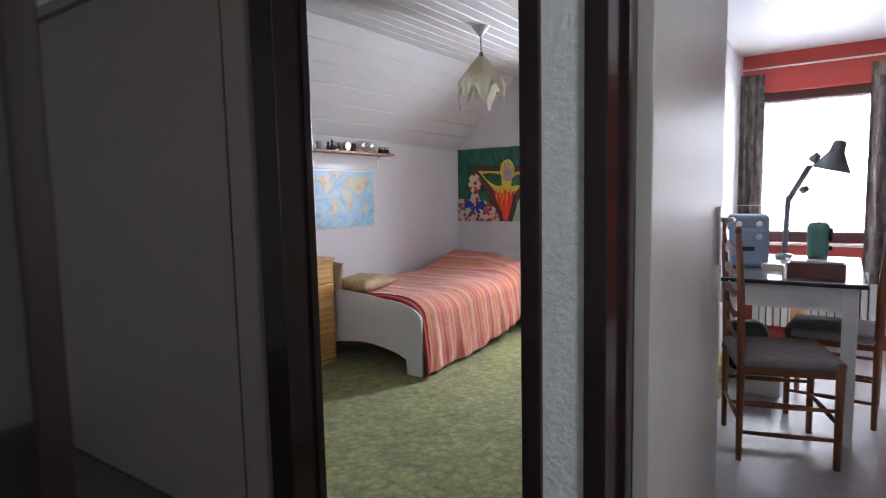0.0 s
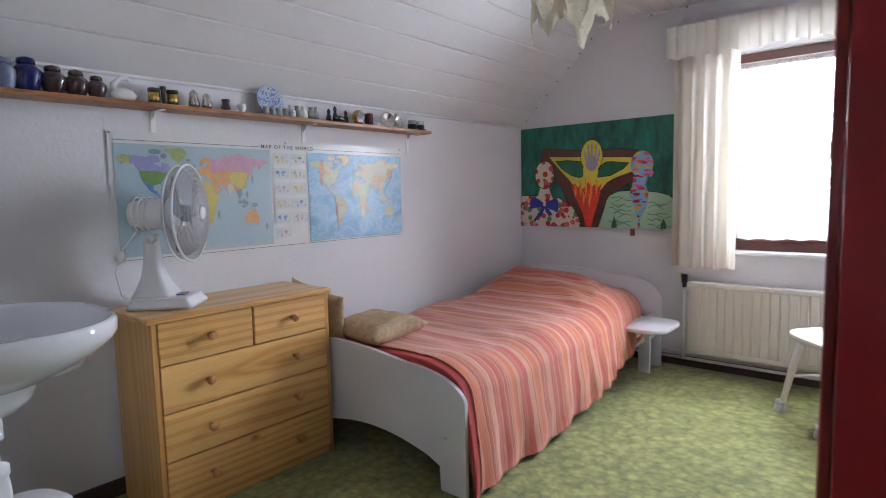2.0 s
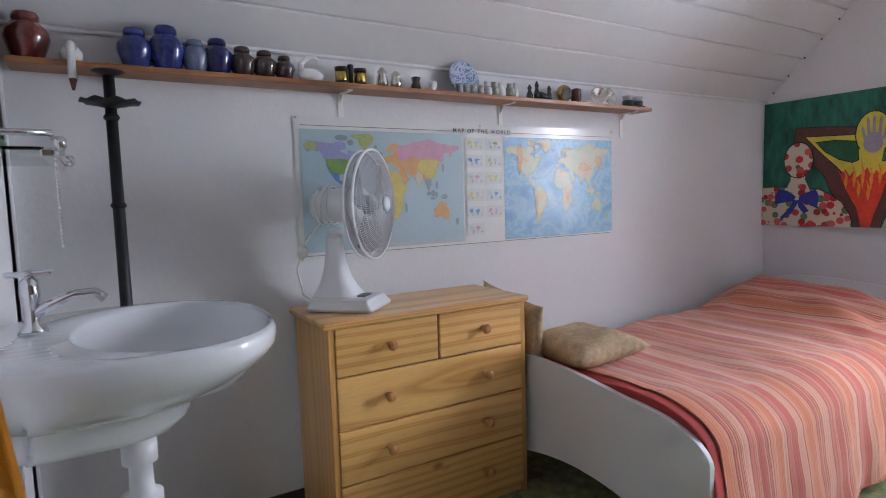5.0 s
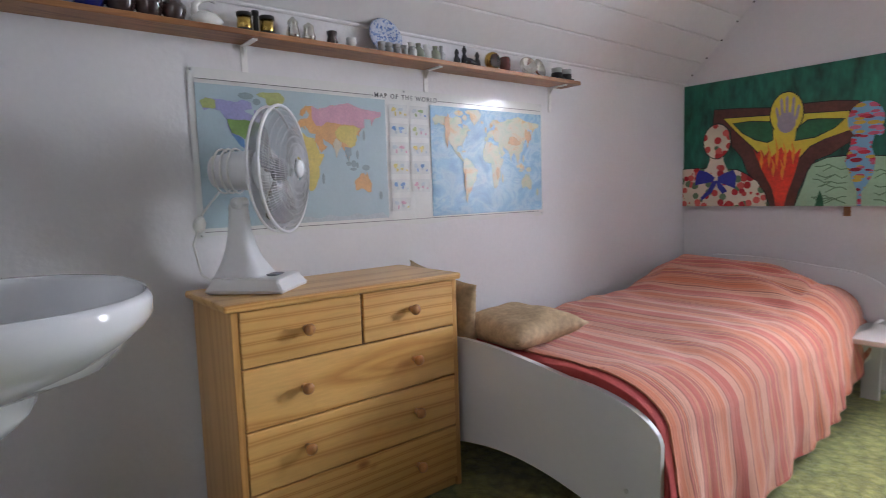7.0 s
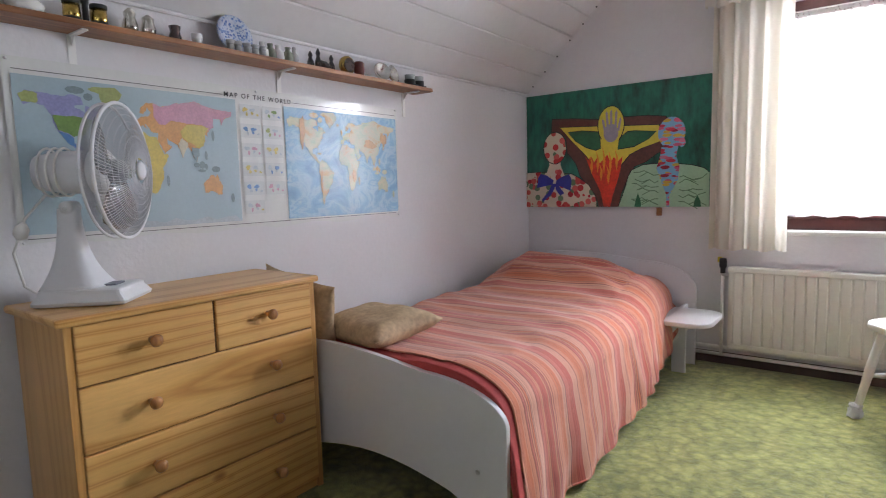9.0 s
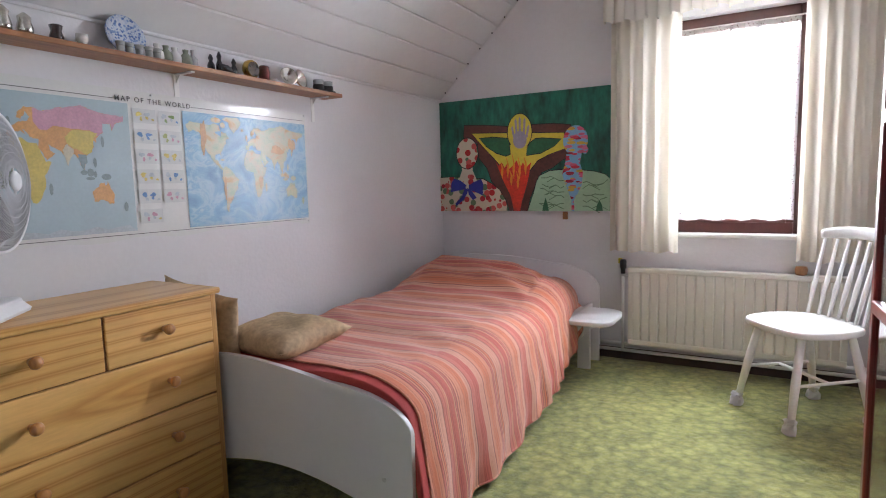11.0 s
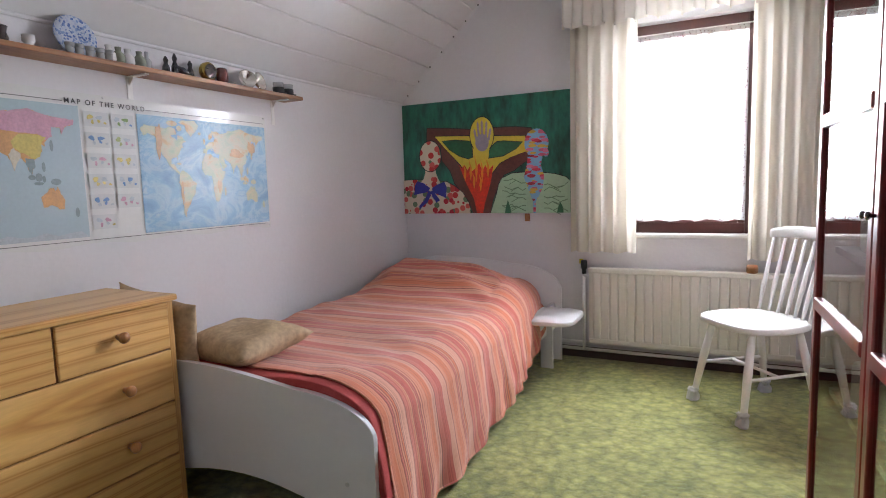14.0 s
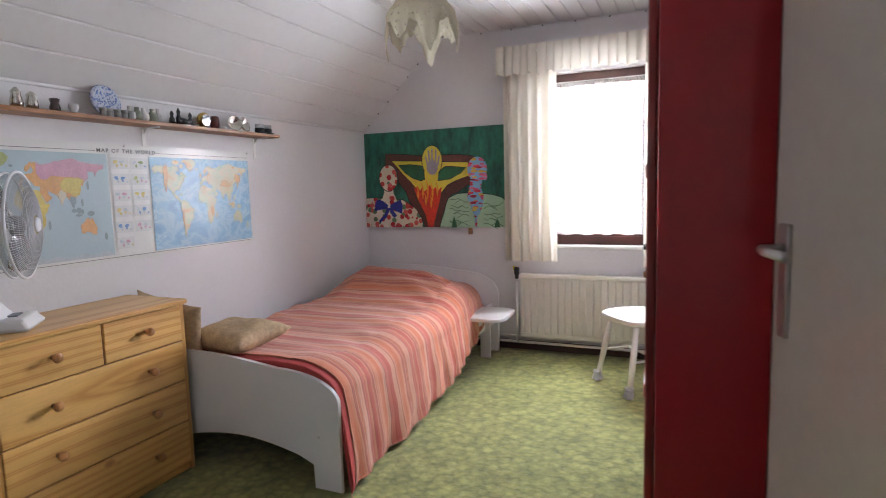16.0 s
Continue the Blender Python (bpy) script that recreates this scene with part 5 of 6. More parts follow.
    for pts in ([(0.175, 0.765), (0.135, 0.72), (0.092, 0.70), (0.076, 0.74), (0.069, 0.826), (0.11, 0.815), (0.165, 0.80)], [(0.190, 0.765), (0.225, 0.735), (0.269, 0.712), (0.284, 0.76), (0.278, 0.86), (0.235, 0.83), (0.190, 0.805)], [(0.165, 0.79), (0.19, 0.80), (0.16, 0.89), (0.106, 0.955), (0.10, 0.93), (0.14, 0.87)], [(0.18, 0.79), (0.20, 0.80), (0.24, 0.88), (0.215, 0.90), (0.19, 0.85)]):
        shape("blue_bow", pts, "blue", False)
    shape("mint_mound", [(0.553, 1), (0.589, 0.842), (0.605, 0.75), (0.623, 0.70), (0.68, 0.662), (0.77, 0.655), (0.85, 0.665), (0.917, 0.678), (0.975, 0.705), (1.0, 0.74), (1, 1)], "mint")
    twigs = random.Random(12)
    for i in range(11):
        side = 1 if i % 2 else -1
        y0 = 0.72 + 0.024 * i
        x, y, pts = 0.81 + side * 0.05, y0 + 0.02, []
        for k in range(6):
            pts.append((min(0.99, max(0.58, x)), min(0.985, y)))
            x += side * twigs.uniform(0.018, 0.036)
            y += twigs.uniform(-0.034, 0.022)
        shape("vein", pts + [(a, b + 0.007) for a, b in pts[::-1]], "vein", False)
        fork = pts[2]
        shape("vein", [fork, (min(0.99, max(0.58, fork[0] + side * 0.04)), fork[1] + 0.035), (min(0.99, max(0.58, fork[0] + side * 0.04)), fork[1] + 0.041), (fork[0], fork[1] + 0.008)], "vein", False)
    for x, tip in ((0.657, 0.885), (0.948, 0.91)):
        shape("dark_leaf", [(x - 0.018, 1), (x - 0.012, 0.95), (x, tip), (x + 0.014, 0.95), (x + 0.018, 1)], "leaf", False)
    shape("dabbed_stem", [(0.773, 0.53), (0.855, 0.53), (0.845, 0.60), (0.862, 0.687), (0.855, 0.787), (0.829, 0.871), (0.815, 0.905), (0.816, 1), (0.801, 1), (0.80, 0.904), (0.775, 0.80), (0.75, 0.695), (0.768, 0.594)], "dabs", False)
    shape("dabbed_oval", oval(0.822, 0.42, 0.066, 0.122), "dabs", False)
    shape("dabbed_lobe", oval(0.872, 0.50, 0.017, 0.035, 12), "dabs", False)


painting()
solo("wall_hook", box(-0.016, 0.016, -0.014, 0, -0.025, 0.025, 0.003), SHELFWOOD, pose(-2.03, FAR, 0.890), "small brown hook on the wall under the painting", "hook")
solo("wooden_pot", lathe([(0.02, 0), (0.028, 0.004), (0.030, 0.03), (0.026, 0.045), (0.018, 0.046)], 16), SHELFWOOD, pose(-0.745, FAR - 0.075, 0.586), "small turned brown wooden pot on the radiator", "pot", smooth=True)
solo("yellow_tag", box(-0.012, 0.012, -0.003, 0.003, 0, 0.03, 0.002), surface("yellow_card", (0.6, 0.5, 0.03), 0.6), pose(-1.675, FAR - 0.05, 0.605), "small yellow tag on the heating valve", "tag")


# ---------------------------------------------------------------- shelf with its collection
def wall_shelf():
    t = thing("wall_shelf", pose(LEFT, 1.21, 1.554), "long brown wooden shelf on white brackets, full of trinkets", "shelf")
    part("board", box(0.0, 0.125, 0, 2.61, 0, 0.018, 0.003), SHELFWOOD, t, "brown stained board")
    for y in (0.25, 1.00, 1.75, 2.52):
        b = part("bracket", box(0.0, 0.004, y - 0.011, y + 0.011, -0.12, 0.0, 0.001), WHITE, t, "white folded metal bracket")
        part("arm", box(0.0, 0.105, y - 0.009, y + 0.009, -0.006, -0.0005, 0.001), WHITE, b)
        part("gusset", slab([(0.004, -0.035), (0.03, -0.006), (0.004, -0.006)], -0.001, 0.001, m=Matrix(((1, 0, 0, 0), (0, 0, -1, y), (0, 1, 0, 0), (0, 0, 0, 1)))), WHITE, b)


wall_shelf()
TOP = 1.5725


def on_shelf(x, y, dz=0.0, turn=0):
    """A place on the shelf board; x counts from the board's middle."""
    return pose(LEFT + 0.066 + x, 1.40 + (y - 0.035 * (y < 3.55) - 1.40) * 1.035, TOP + dz, 0, 0, turn) @ Matrix.Scale(1.15, 4)


glaze = {n: surface("glaze_" + n, c, 0.12, var=v, scale=30, fine=90, bump=0.0, coat=0.6) for n, c, v in (
    ("cobalt", (0.02, 0.03, 0.16), 0.8), ("slate", (0.14, 0.17, 0.26), 0.3), ("navy", (0.008, 0.01, 0.09), 0.5), ("umber", (0.05, 0.028, 0.026), 0.5), ("white", (0.72, 0.71, 0.68), 0.05), ("rust", (0.12, 0.028, 0.022), 0.4), ("sage", (0.25, 0.27, 0.20), 0.2), ("black", (0.012, 0.012, 0.014), 0.3))}
delft = spots("delft_pattern", (0.50, 0.54, 0.62), [(0.10, 0.16, 0.36), (0.20, 0.28, 0.48), (0.46, 0.50, 0.60), (0.40, 0.46, 0.60)], 150.0, 0.6, 0.12)
BRASS = surface("worn_brass", (0.52, 0.36, 0.10), 0.25, 1.0, var=0.2, bump=0.02)
SILVER = surface("tarnished_silver", (0.60, 0.57, 0.52), 0.2, 1.0, var=0.2, bump=0.02)
CLEAR = clear("trinket_glass", 0.05, (0.95, 0.97, 0.96))
CLEAR.node_tree.nodes["Principled BSDF"].inputs["Transmission Weight"].default_value = 0.6


def ginger_jar(y, r, h, m, word):
    t = thing("ginger_jar", on_shelf(0, y), word + " glazed ginger jar with a lid on the shelf", "jar", "ginger jars on the shelf")
    part("jar", lathe([(r * 0.62, 0), (r * 0.70, h * 0.06), (r, h * 0.42), (r * 0.96, h * 0.58), (r * 0.62, h * 0.74), (r * 0.5, h * 0.78)], 22), m, t, "", True)
    part("lid", lathe([(r * 0.58, h * 0.77), (r * 0.60, h * 0.86), (r * 0.52, h * 0.94), (r * 0.12, h * 0.985), (r * 0.05, h)], 22), m, t, "", True)


for y, r, h, m, word in ((1.30, 0.05, 0.12, "rust", "red-brown"), (1.56, 0.045, 0.11, "cobalt", "blue and white"), (1.645, 0.048, 0.125, "cobalt", "blue patterned"), (1.725, 0.038, 0.095, "slate", "grey-blue"), (1.79, 0.042, 0.105, "navy", "dark blue"), (1.865, 0.038, 0.09, "umber", "dark brown"), (1.935, 0.036, 0.085, "umber", "dark brown"), (2.0, 0.031, 0.075, "umber", "dark brown")):
    ginger_jar(y, r, h, glaze[m], word)


def swan(y):
    t = thing("swan_figure", on_shelf(0, y), "white porcelain swan with a bent neck", "figurine")
    part("body", lathe([(0.006, 0), (0.024, 0.006), (0.030, 0.022), (0.020, 0.038), (0.006, 0.045)], 16, sx=0.8, sy=1.45), glaze["white"], t, "", True)
    part("neck", tube([(0, -0.028, 0.03), (0, -0.03, 0.055), (0, -0.012, 0.072), (0, 0.010, 0.078), (0, 0.026, 0.070)], 0.007, 10, taper=[0.011, 0.009, 0.008, 0.008, 0.004]), glaze["white"], t, "", True)


swan(2.09)


def hanging_goose(y):
    t = thing("goose_figure", on_shelf(0.012, y), "white porcelain goose hanging its neck over the shelf edge", "figurine")
    part("body", lathe([(0.010, 0), (0.026, 0.008), (0.030, 0.024), (0.018, 0.040), (0.005, 0.046)], 16, sx=1.2, sy=0.9), glaze["white"], t, "", True)
    part("neck", tube([(0.02, 0, 0.03), (0.045, 0, 0.034), (0.056, 0, 0.010), (0.055, 0, -0.03), (0.058, 0, -0.050)], 0.009, 10, taper=[0.014, 0.011, 0.009, 0.010, 0.011]), glaze["white"], t, "", True)
    part("beak", tube([(0.058, 0, -0.050), (0.062, 0, -0.066), (0.064, 0, -0.078)], 0.006, 8, taper=[0.009, 0.006, 0.003]), glaze["rust"], t, "orange-brown beak", True)


hanging_goose(1.40)


def binoculars(y):
    t = thing("binoculars", on_shelf(0.006, y), "small brass and black opera glasses standing on end", "binoculars")
    for s in (-0.032, 0.032):
        b = part("barrel", lathe([(0.019, 0), (0.020, 0.02), (0.019, 0.045)], 16, m=pose(0, s, 0)), BRASS, t, "brass barrel", True)
        part("ring", lathe([(0.0205, 0.045), (0.0205, 0.055), (0.012, 0.056)], 16, m=pose(0, s, 0)), BLACK, b, "", True)
        part("ring", lathe([(0.0212, 0.0), (0.0212, 0.012)], 16, m=pose(0, s, 0)), BLACK, b, "", True)
    part("bridge", lathe([(0.007, 0), (0.007, 0.05), (0.010, 0.055), (0.010, 0.065)], 12), BLACK, t, "", True)


binoculars(2.235)


def pot(name, y, profile, m, label, category, x=0.0, group="trinkets on the shelf", handle=False, hm=None):
    t = thing(name, on_shelf(x, y), label, category, group)
    part("body", lathe(profile, 18), m, t, "", True)
    if handle:
        r = max(p[0] for p in profile)
        h = profile[-1][1]
        part("handle", tube([(0, r * 0.85, h * 0.25), (0, r * 1.45, h * 0.35), (0, r * 1.45, h * 0.7), (0, r * 0.85, h * 0.8)], 0.0022, 8), hm or m, t, "", True)
    return t


pot("pepper_mill", 2.36, [(0.018, 0), (0.02, 0.02), (0.014, 0.045), (0.016, 0.055), (0.004, 0.068)], SILVER, "small grey metal pot with a pointed lid", "pot")
pot("pepper_mill", 2.415, [(0.018, 0), (0.02, 0.02), (0.015, 0.04), (0.016, 0.05), (0.004, 0.060)], SILVER, "small grey metal pot with a pointed lid", "pot")
pot("egg_cup", 2.50, [(0.016, 0), (0.018, 0.015), (0.013, 0.03), (0.017, 0.045), (0.010, 0.048)], glaze["umber"], "small brown earthenware cup", "cup")
pot("egg_cup", 2.575, [(0.014, 0), (0.008, 0.008), (0.016, 0.02), (0.016, 0.036), (0.012, 0.036)], glaze["white"], "small white cup with blue marks", "cup")
t = thing("delft_plate", on_shelf(-0.036, 2.735, 0.073), "blue and white delft plate propped against the wall", "plate")
part("plate", lathe([(0.028, 0), (0.046, 0.004), (0.064, 0.011), (0.062, 0.014), (0.042, 0.009), (0.001, 0.007)], 36, m=pose(0, 0, 0, 0, 78)), delft, t, "", True)
for y in (2.68, 2.71, 2.745, 2.78, 2.81):
    pot("shot_glass", y, [(0.010, 0), (0.011, 0.02), (0.014, 0.032), (0.013, 0.032), (0.009, 0.006)], CLEAR, "tiny clear liqueur glass", "glass", 0.030)
for y, m, word in ((2.83, "white", "white"), (2.865, "sage", "grey-green"), (2.90, "white", "cream"), (2.945, "sage", "green")):
    pot("miniature_vase", y, [(0.014, 0), (0.021, 0.012), (0.020, 0.03), (0.008, 0.044), (0.010, 0.055)], glaze[m], word + " miniature porcelain vase", "vase")
pot("glass_bottle", 2.975, [(0.014, 0), (0.015, 0.03), (0.006, 0.042), (0.006, 0.06)], CLEAR, "small clear bottle with a yellow cap", "bottle")
for y, h in ((3.055, 0.06), (3.095, 0.075), (3.165, 0.062)):
    pot("black_figurine", y, [(0.014, 0), (0.012, h * 0.4), (0.006, h * 0.62), (0.009, h * 0.78), (0.003, h)], glaze["black"], "small black carved figurine", "figurine")
t = thing("black_bird_figure", on_shelf(0.006, 3.125), "black carved bird lying on the shelf", "figurine")
part("body", lathe([(0.004, -0.04), (0.013, -0.015), (0.015, 0.005), (0.004, 0.04)], 12, m=pose(0, 0, 0.018, 70, 0, 0)), glaze["black"], t, "", True)
part("base", box(-0.012, 0.012, -0.02, 0.02, 0, 0.008, 0.002), glaze["black"], t)
t = thing("brass_clock", on_shelf(0, 3.25), "round brass and brown table clock", "clock")
part("case", lathe([(0.030, 0), (0.034, 0.006), (0.034, 0.02), (0.030, 0.026)], 22, m=pose(-0.01, 0, 0.036, 0, 90)), BRASS, t, "", True)
part("dial", lathe([(0.026, 0), (0.026, 0.002)], 22, m=pose(0.016, 0, 0.036, 0, 90)), glaze["umber"], t)
part("foot", box(-0.015, 0.015, -0.02, 0.02, 0, 0.006, 0.001), BRASS, t)
pot("brown_beaker", 3.325, [(0.020, 0), (0.022, 0.03), (0.021, 0.055), (0.016, 0.06)], glaze["rust"], "reddish-brown stoneware beaker on the shelf", "beaker")
pot("shell", 3.385, [(0.010, 0), (0.02, 0.008), (0.014, 0.018), (0.003, 0.022)], glaze["white"], "small pale shell lying on the shelf", "shell")
for y, a in ((3.47, 70), (3.535, 100)):
    t = thing("silver_dish", on_shelf(-0.012, y, 0.040, a - 90), "tarnished silver dish standing on its rim", "dish", "silver dishes")
    part("dish", lathe([(0.018, 0), (0.030, 0.010), (0.038, 0.022), (0.034, 0.022), (0.015, 0.006)], 22, m=pose(0, 0, 0, 0, 75)), SILVER, t, "", True)
for y in (3.625, 3.69):
    t = pot("tea_glass", y, [(0.022, 0), (0.024, 0.004), (0.024, 0.03), (0.021, 0.031)], IRON, "glass tea cup in a dark metal holder", "tea glass", 0.006, "tea glasses", True, IRON)
    part("glass", lathe([(0.019, 0.01), (0.021, 0.031), (0.023, 0.05), (0.021, 0.05), (0.017, 0.012)], 18), CLEAR, t, "clear glass", True)
    part("saucer", lathe([(0.02, 0.0), (0.034, 0.004), (0.036, 0.007), (0.02, 0.003)], 18, m=pose(0, 0, -0.0)), IRON, t, "dark saucer", True)


# ---------------------------------------------------------------- fan on the chest
def table_fan():
    t = thing("table_fan", pose(-2.745, 2.128, 0.775, 0, 0, 44), "white table fan with a wire cage, switched off", "fan")
    base = box(-0.11, 0.135, -0.10, 0.10, 0, 0.045, 0.012)
    for v in base.verts:
        if v.co.z > 0.02:
            v.co.x, v.co.y = v.co.x * 0.88, v.co.y * 0.88
    part("base", base, PLASTIC, t, "white plastic base")
    part("switch_panel", box(0.03, 0.085, -0.03, 0.03, 0.044, 0.050, 0.002), surface("grey_plastic", (0.16, 0.17, 0.20), 0.4), t, "grey switch panel")
    def column(u, v):
        a = u * 2 * math.pi
        flare = (1 - v) ** 3.2
        ca, sa = math.cos(a), math.sin(a)
        rx = 0.026 + (0.062 if ca > 0 else 0.040) * flare + 0.010 * (1 - v)
        ry = 0.021 + 0.046 * flare + 0.016 * (1 - v)
        return Vector((-0.035 + rx * math.copysign(abs(ca) ** 0.55, ca), ry * math.copysign(abs(sa) ** 0.55, sa), 0.040 + 0.222 * v))
    bm = sheet(column, 36, 18)
    bmesh.ops.remove_doubles(bm, verts=bm.verts, dist=0.0004)
    bmesh.ops.holes_fill(bm, edges=bm.edges)
    part("neck", bm, PLASTIC, t, "white flared neck", True)
    part("screw", lathe([(0.006, 0), (0.006, 0.003), (0.003, 0.004)], 10, m=pose(-0.03, -0.03, 0.262, 90)), STEEL, t)
    for x, y in ((-0.09, -0.08), (-0.09, 0.08), (0.11, -0.08), (0.11, 0.08)):
        part("rubber_foot", lathe([(0.010, -0.0), (0.010, 0.006)], 10, m=pose(x, y, 0)), BLACK, t)
    part("pivot", lathe([(0.016, -0.03), (0.018, -0.026), (0.018, 0.026), (0.016, 0.03)], 14, m=pose(-0.03, 0, 0.265, 90)), PLASTIC, t, "", True)
    hub = Vector((0.075, 0, 0.362))
    part("motor", lathe([(0.02, -0.185), (0.048, -0.175), (0.058, -0.11), (0.062, 0.0), (0.05, 0.012)], 24, m=Matrix.Translation(hub) @ pose(0, 0, 0, 0, 90)), PLASTIC, t, "white motor housing", True)
    r, wire = 0.186, 0.0009
    ring = lambda rad, x: [(hub.x + x, rad * math.cos(2 * math.pi * k / 48), hub.z + rad * math.sin(2 * math.pi * k / 48)) for k in range(48)]
    cage = part("cage", tube(ring(r, 0.045), 0.005, 8, closed=True), PLASTIC, t, "white wire cage", True)
    part("rim", tube(ring(r * 0.985, 0.012), 0.004, 8, closed=True), PLASTIC, cage, "", True)
    front, rear = bmesh.new(), bmesh.new()
    for k in range(120):
        a = 2 * math.pi * k / 120
        twist = 0.25
        pts_f, pts_r = [], []
        for i in range(7):
            s = i / 6
            rad = 0.035 + (r - 0.035) * s
            b = a + twist * (1 - s)
            pts_f.append((hub.x + 0.045 + 0.042 * (1 - s ** 2.2), rad * math.cos(b), hub.z + rad * math.sin(b)))
            pts_r.append((hub.x + 0.012 - 0.045 * (1 - s ** 2.2), rad * math.cos(-b), hub.z + rad * math.sin(-b)))
        tube(pts_f, wire, 4, front)
        tube(pts_r, wire, 4, rear)
    for rad in (0.055, 0.075, 0.095, 0.115, 0.135, 0.155, 0.172):
        s = (rad - 0.035) / (r - 0.035)
        tube(ring(rad, 0.045 + 0.042 * (1 - s ** 2.2)), wire, 4, front, closed=True)
    part("front_grille", front, WIRE, cage)
    part("rear_grille", rear, WIRE, cage)
    part("badge", lathe([(0.026, 0.086), (0.027, 0.090), (0.021, 0.095), (0.003, 0.097)], 20, m=Matrix.Translation(hub) @ pose(0, 0, 0, 0, 90)), PLASTIC, cage, "", True)
    blade_m = clear("smoky_blade", 0.15, (0.42, 0.46, 0.54))
    for k in range(3):
        def blade(u, v, a0=2 * math.pi * k / 3 + 0.5):
            rad = 0.03 + 0.132 * u
            a = a0 + (v - 0.5) * (1.0 + 0.35 * math.sin(u * 3))
            return Vector((hub.x + 0.028 + 0.028 * (v - 0.5), rad * math.cos(a), hub.z + rad * math.sin(a)))
        bm = sheet(blade, 10, 8)
        bmesh.ops.solidify(bm, geom=bm.faces[:], thickness=0.002)
        part("blade", bm, blade_m, t, "smoky translucent blade", True)
    part("spinner", lathe([(0.034, 0), (0.032, 0.03), (0.012, 0.042)], 18, m=Matrix.Translation(hub) @ pose(0.012, 0, 0, 0, 90)), surface("grey_hub", (0.2, 0.2, 0.22), 0.4), t, "", True)
    for k in range(3):
        x = -0.075 + 0.022 * k
        part("wound_cord", tube([(x, 0.064 * math.cos(a), hub.z + 0.066 * math.sin(a)) for a in (2 * math.pi * i / 20 for i in range(20))], 0.0035, 6, closed=True), WHITE, t, "", True)
    part("cord", tube([(-0.06, -0.06, 0.30), (-0.10, -0.09, 0.24), (-0.13, -0.10, 0.15), (-0.12, -0.085, 0.06), (-0.09, -0.05, 0.02)], 0.0035, 6), WHITE, t, "white flex", True)
    part("plug", lathe([(0.010, 0), (0.017, 0.01), (0.017, 0.03), (0.008, 0.045)], 12, m=pose(-0.115, -0.095, 0.19, 20, 30)), WHITE, t, "", True)


table_fan()


# ---------------------------------------------------------------- wash corner
def basin():
    t = thing("washbasin", pose(-2.17, ROOM, 0.0), "white ceramic wall-hung washbasin with a chrome tap", "washbasin")
    rim = 0.910

    def outline(a, grow=1.0):
        c, s = math.cos(a), math.sin(a)
        x = 0.30 * math.copysign(abs(c) ** 0.75, c)
        y = 0.266 + 0.255 * math.copysign(abs(s) ** (0.9 if s > 0 else 0.45), s)
        return x * grow, y
    n = 48
    bm = bmesh.new()
    rings = []
    for grow, z, pull in ((0.16, rim - 0.226, 0.52), (0.33, rim - 0.212, 0.60), (0.40, rim - 0.185, 0.65), (0.42, rim - 0.152, 0.68), (0.62, rim - 0.132, 0.76), (0.80, rim - 0.100, 0.86), (0.93, rim - 0.070, 0.94), (0.985, rim - 0.048, 0.985), (1.0, rim - 0.034, 1.0), (1.0, rim - 0.010, 1.0), (0.985, rim, 0.985)):
        rings.append([bm.verts.new((outline(2 * math.pi * k / n)[0] * grow, 0.012 + (outline(2 * math.pi * k / n)[1] - 0.012) * (pull if outline(2 * math.pi * k / n)[1] > 0.1 else 1.0), z)) for k in range(n)])
    for grow, z in ((0.93, rim - 0.002), (0.905, rim - 0.012), (0.84, rim - 0.06), (0.66, rim - 0.115), (0.40, rim - 0.138), (0.12, rim - 0.145)):
        rings.append([bm.verts.new((0.285 * grow * math.cos(2 * math.pi * k / n), 0.330 + 0.205 * grow * math.sin(2 * math.pi * k / n), z)) for k in range(n)])
    for a, b in zip(rings, rings[1:]):
        for k in range(n):
            bm.faces.new((a[k], a[(k + 1) % n], b[(k + 1) % n], b[k]))
    bm.faces.new(rings[0][::-1])
    bm.faces.new(rings[-1])
    part("bowl", bm, CERAMIC, t, "white glazed bowl", True)
    part("drain", lathe([(0.026, rim - 0.147), (0.026, rim - 0.142), (0.012, rim - 0.141)], 18, m=pose(0, 0.315, 0)), CHROME, t, "", True)
    tap = part("tap", lathe([(0.026, rim), (0.024, rim + 0.008), (0.014, rim + 0.018), (0.013, rim + 0.055), (0.018, rim + 0.075), (0.016, rim + 0.105), (0.008, rim + 0.112)], 18, m=pose(-0.06, 0.080, 0)), CHROME, t, "chrome pillar tap", True)
    part("spout", tube([(-0.06, 0.080, rim + 0.035), (-0.06, 0.11, rim + 0.052), (-0.06, 0.15, rim + 0.068), (-0.06, 0.19, rim + 0.070), (-0.06, 0.207, rim + 0.055)], 0.010, 12, taper=[0.013, 0.012, 0.011, 0.010, 0.010]), CHROME, tap, "", True)
    part("tap_grip", box(-0.10, -0.02, 0.072, 0.088, rim + 0.112, rim + 0.124, 0.005), CHROME, tap)
    part("tap_grip", box(-0.068, -0.052, 0.040, 0.120, rim + 0.112, rim + 0.124, 0.005), CHROME, tap)
    part("overflow", lathe([(0.016, 0), (0.016, 0.003)], 16, m=pose(0, 0.125, rim - 0.05, -70)), CHROME, t)
    trap = part("trap", lathe([(0.030, 0.32), (0.040, 0.34), (0.044, 0.40), (0.040, 0.50), (0.036, 0.53), (0.040, 0.535), (0.040, 0.555), (0.024, 0.56), (0.022, 0.62), (0.034, 0.625), (0.034, 0.672)], 20, m=pose(0, 0.245, 0)), PLASTIC, t, "white plastic bottle trap", True)
    part("waste_pipe", tube([(0, 0.25, 0.515), (0, 0.11, 0.515), (0, 0.0, 0.51)], 0.019, 12), PLASTIC, trap, "", True)
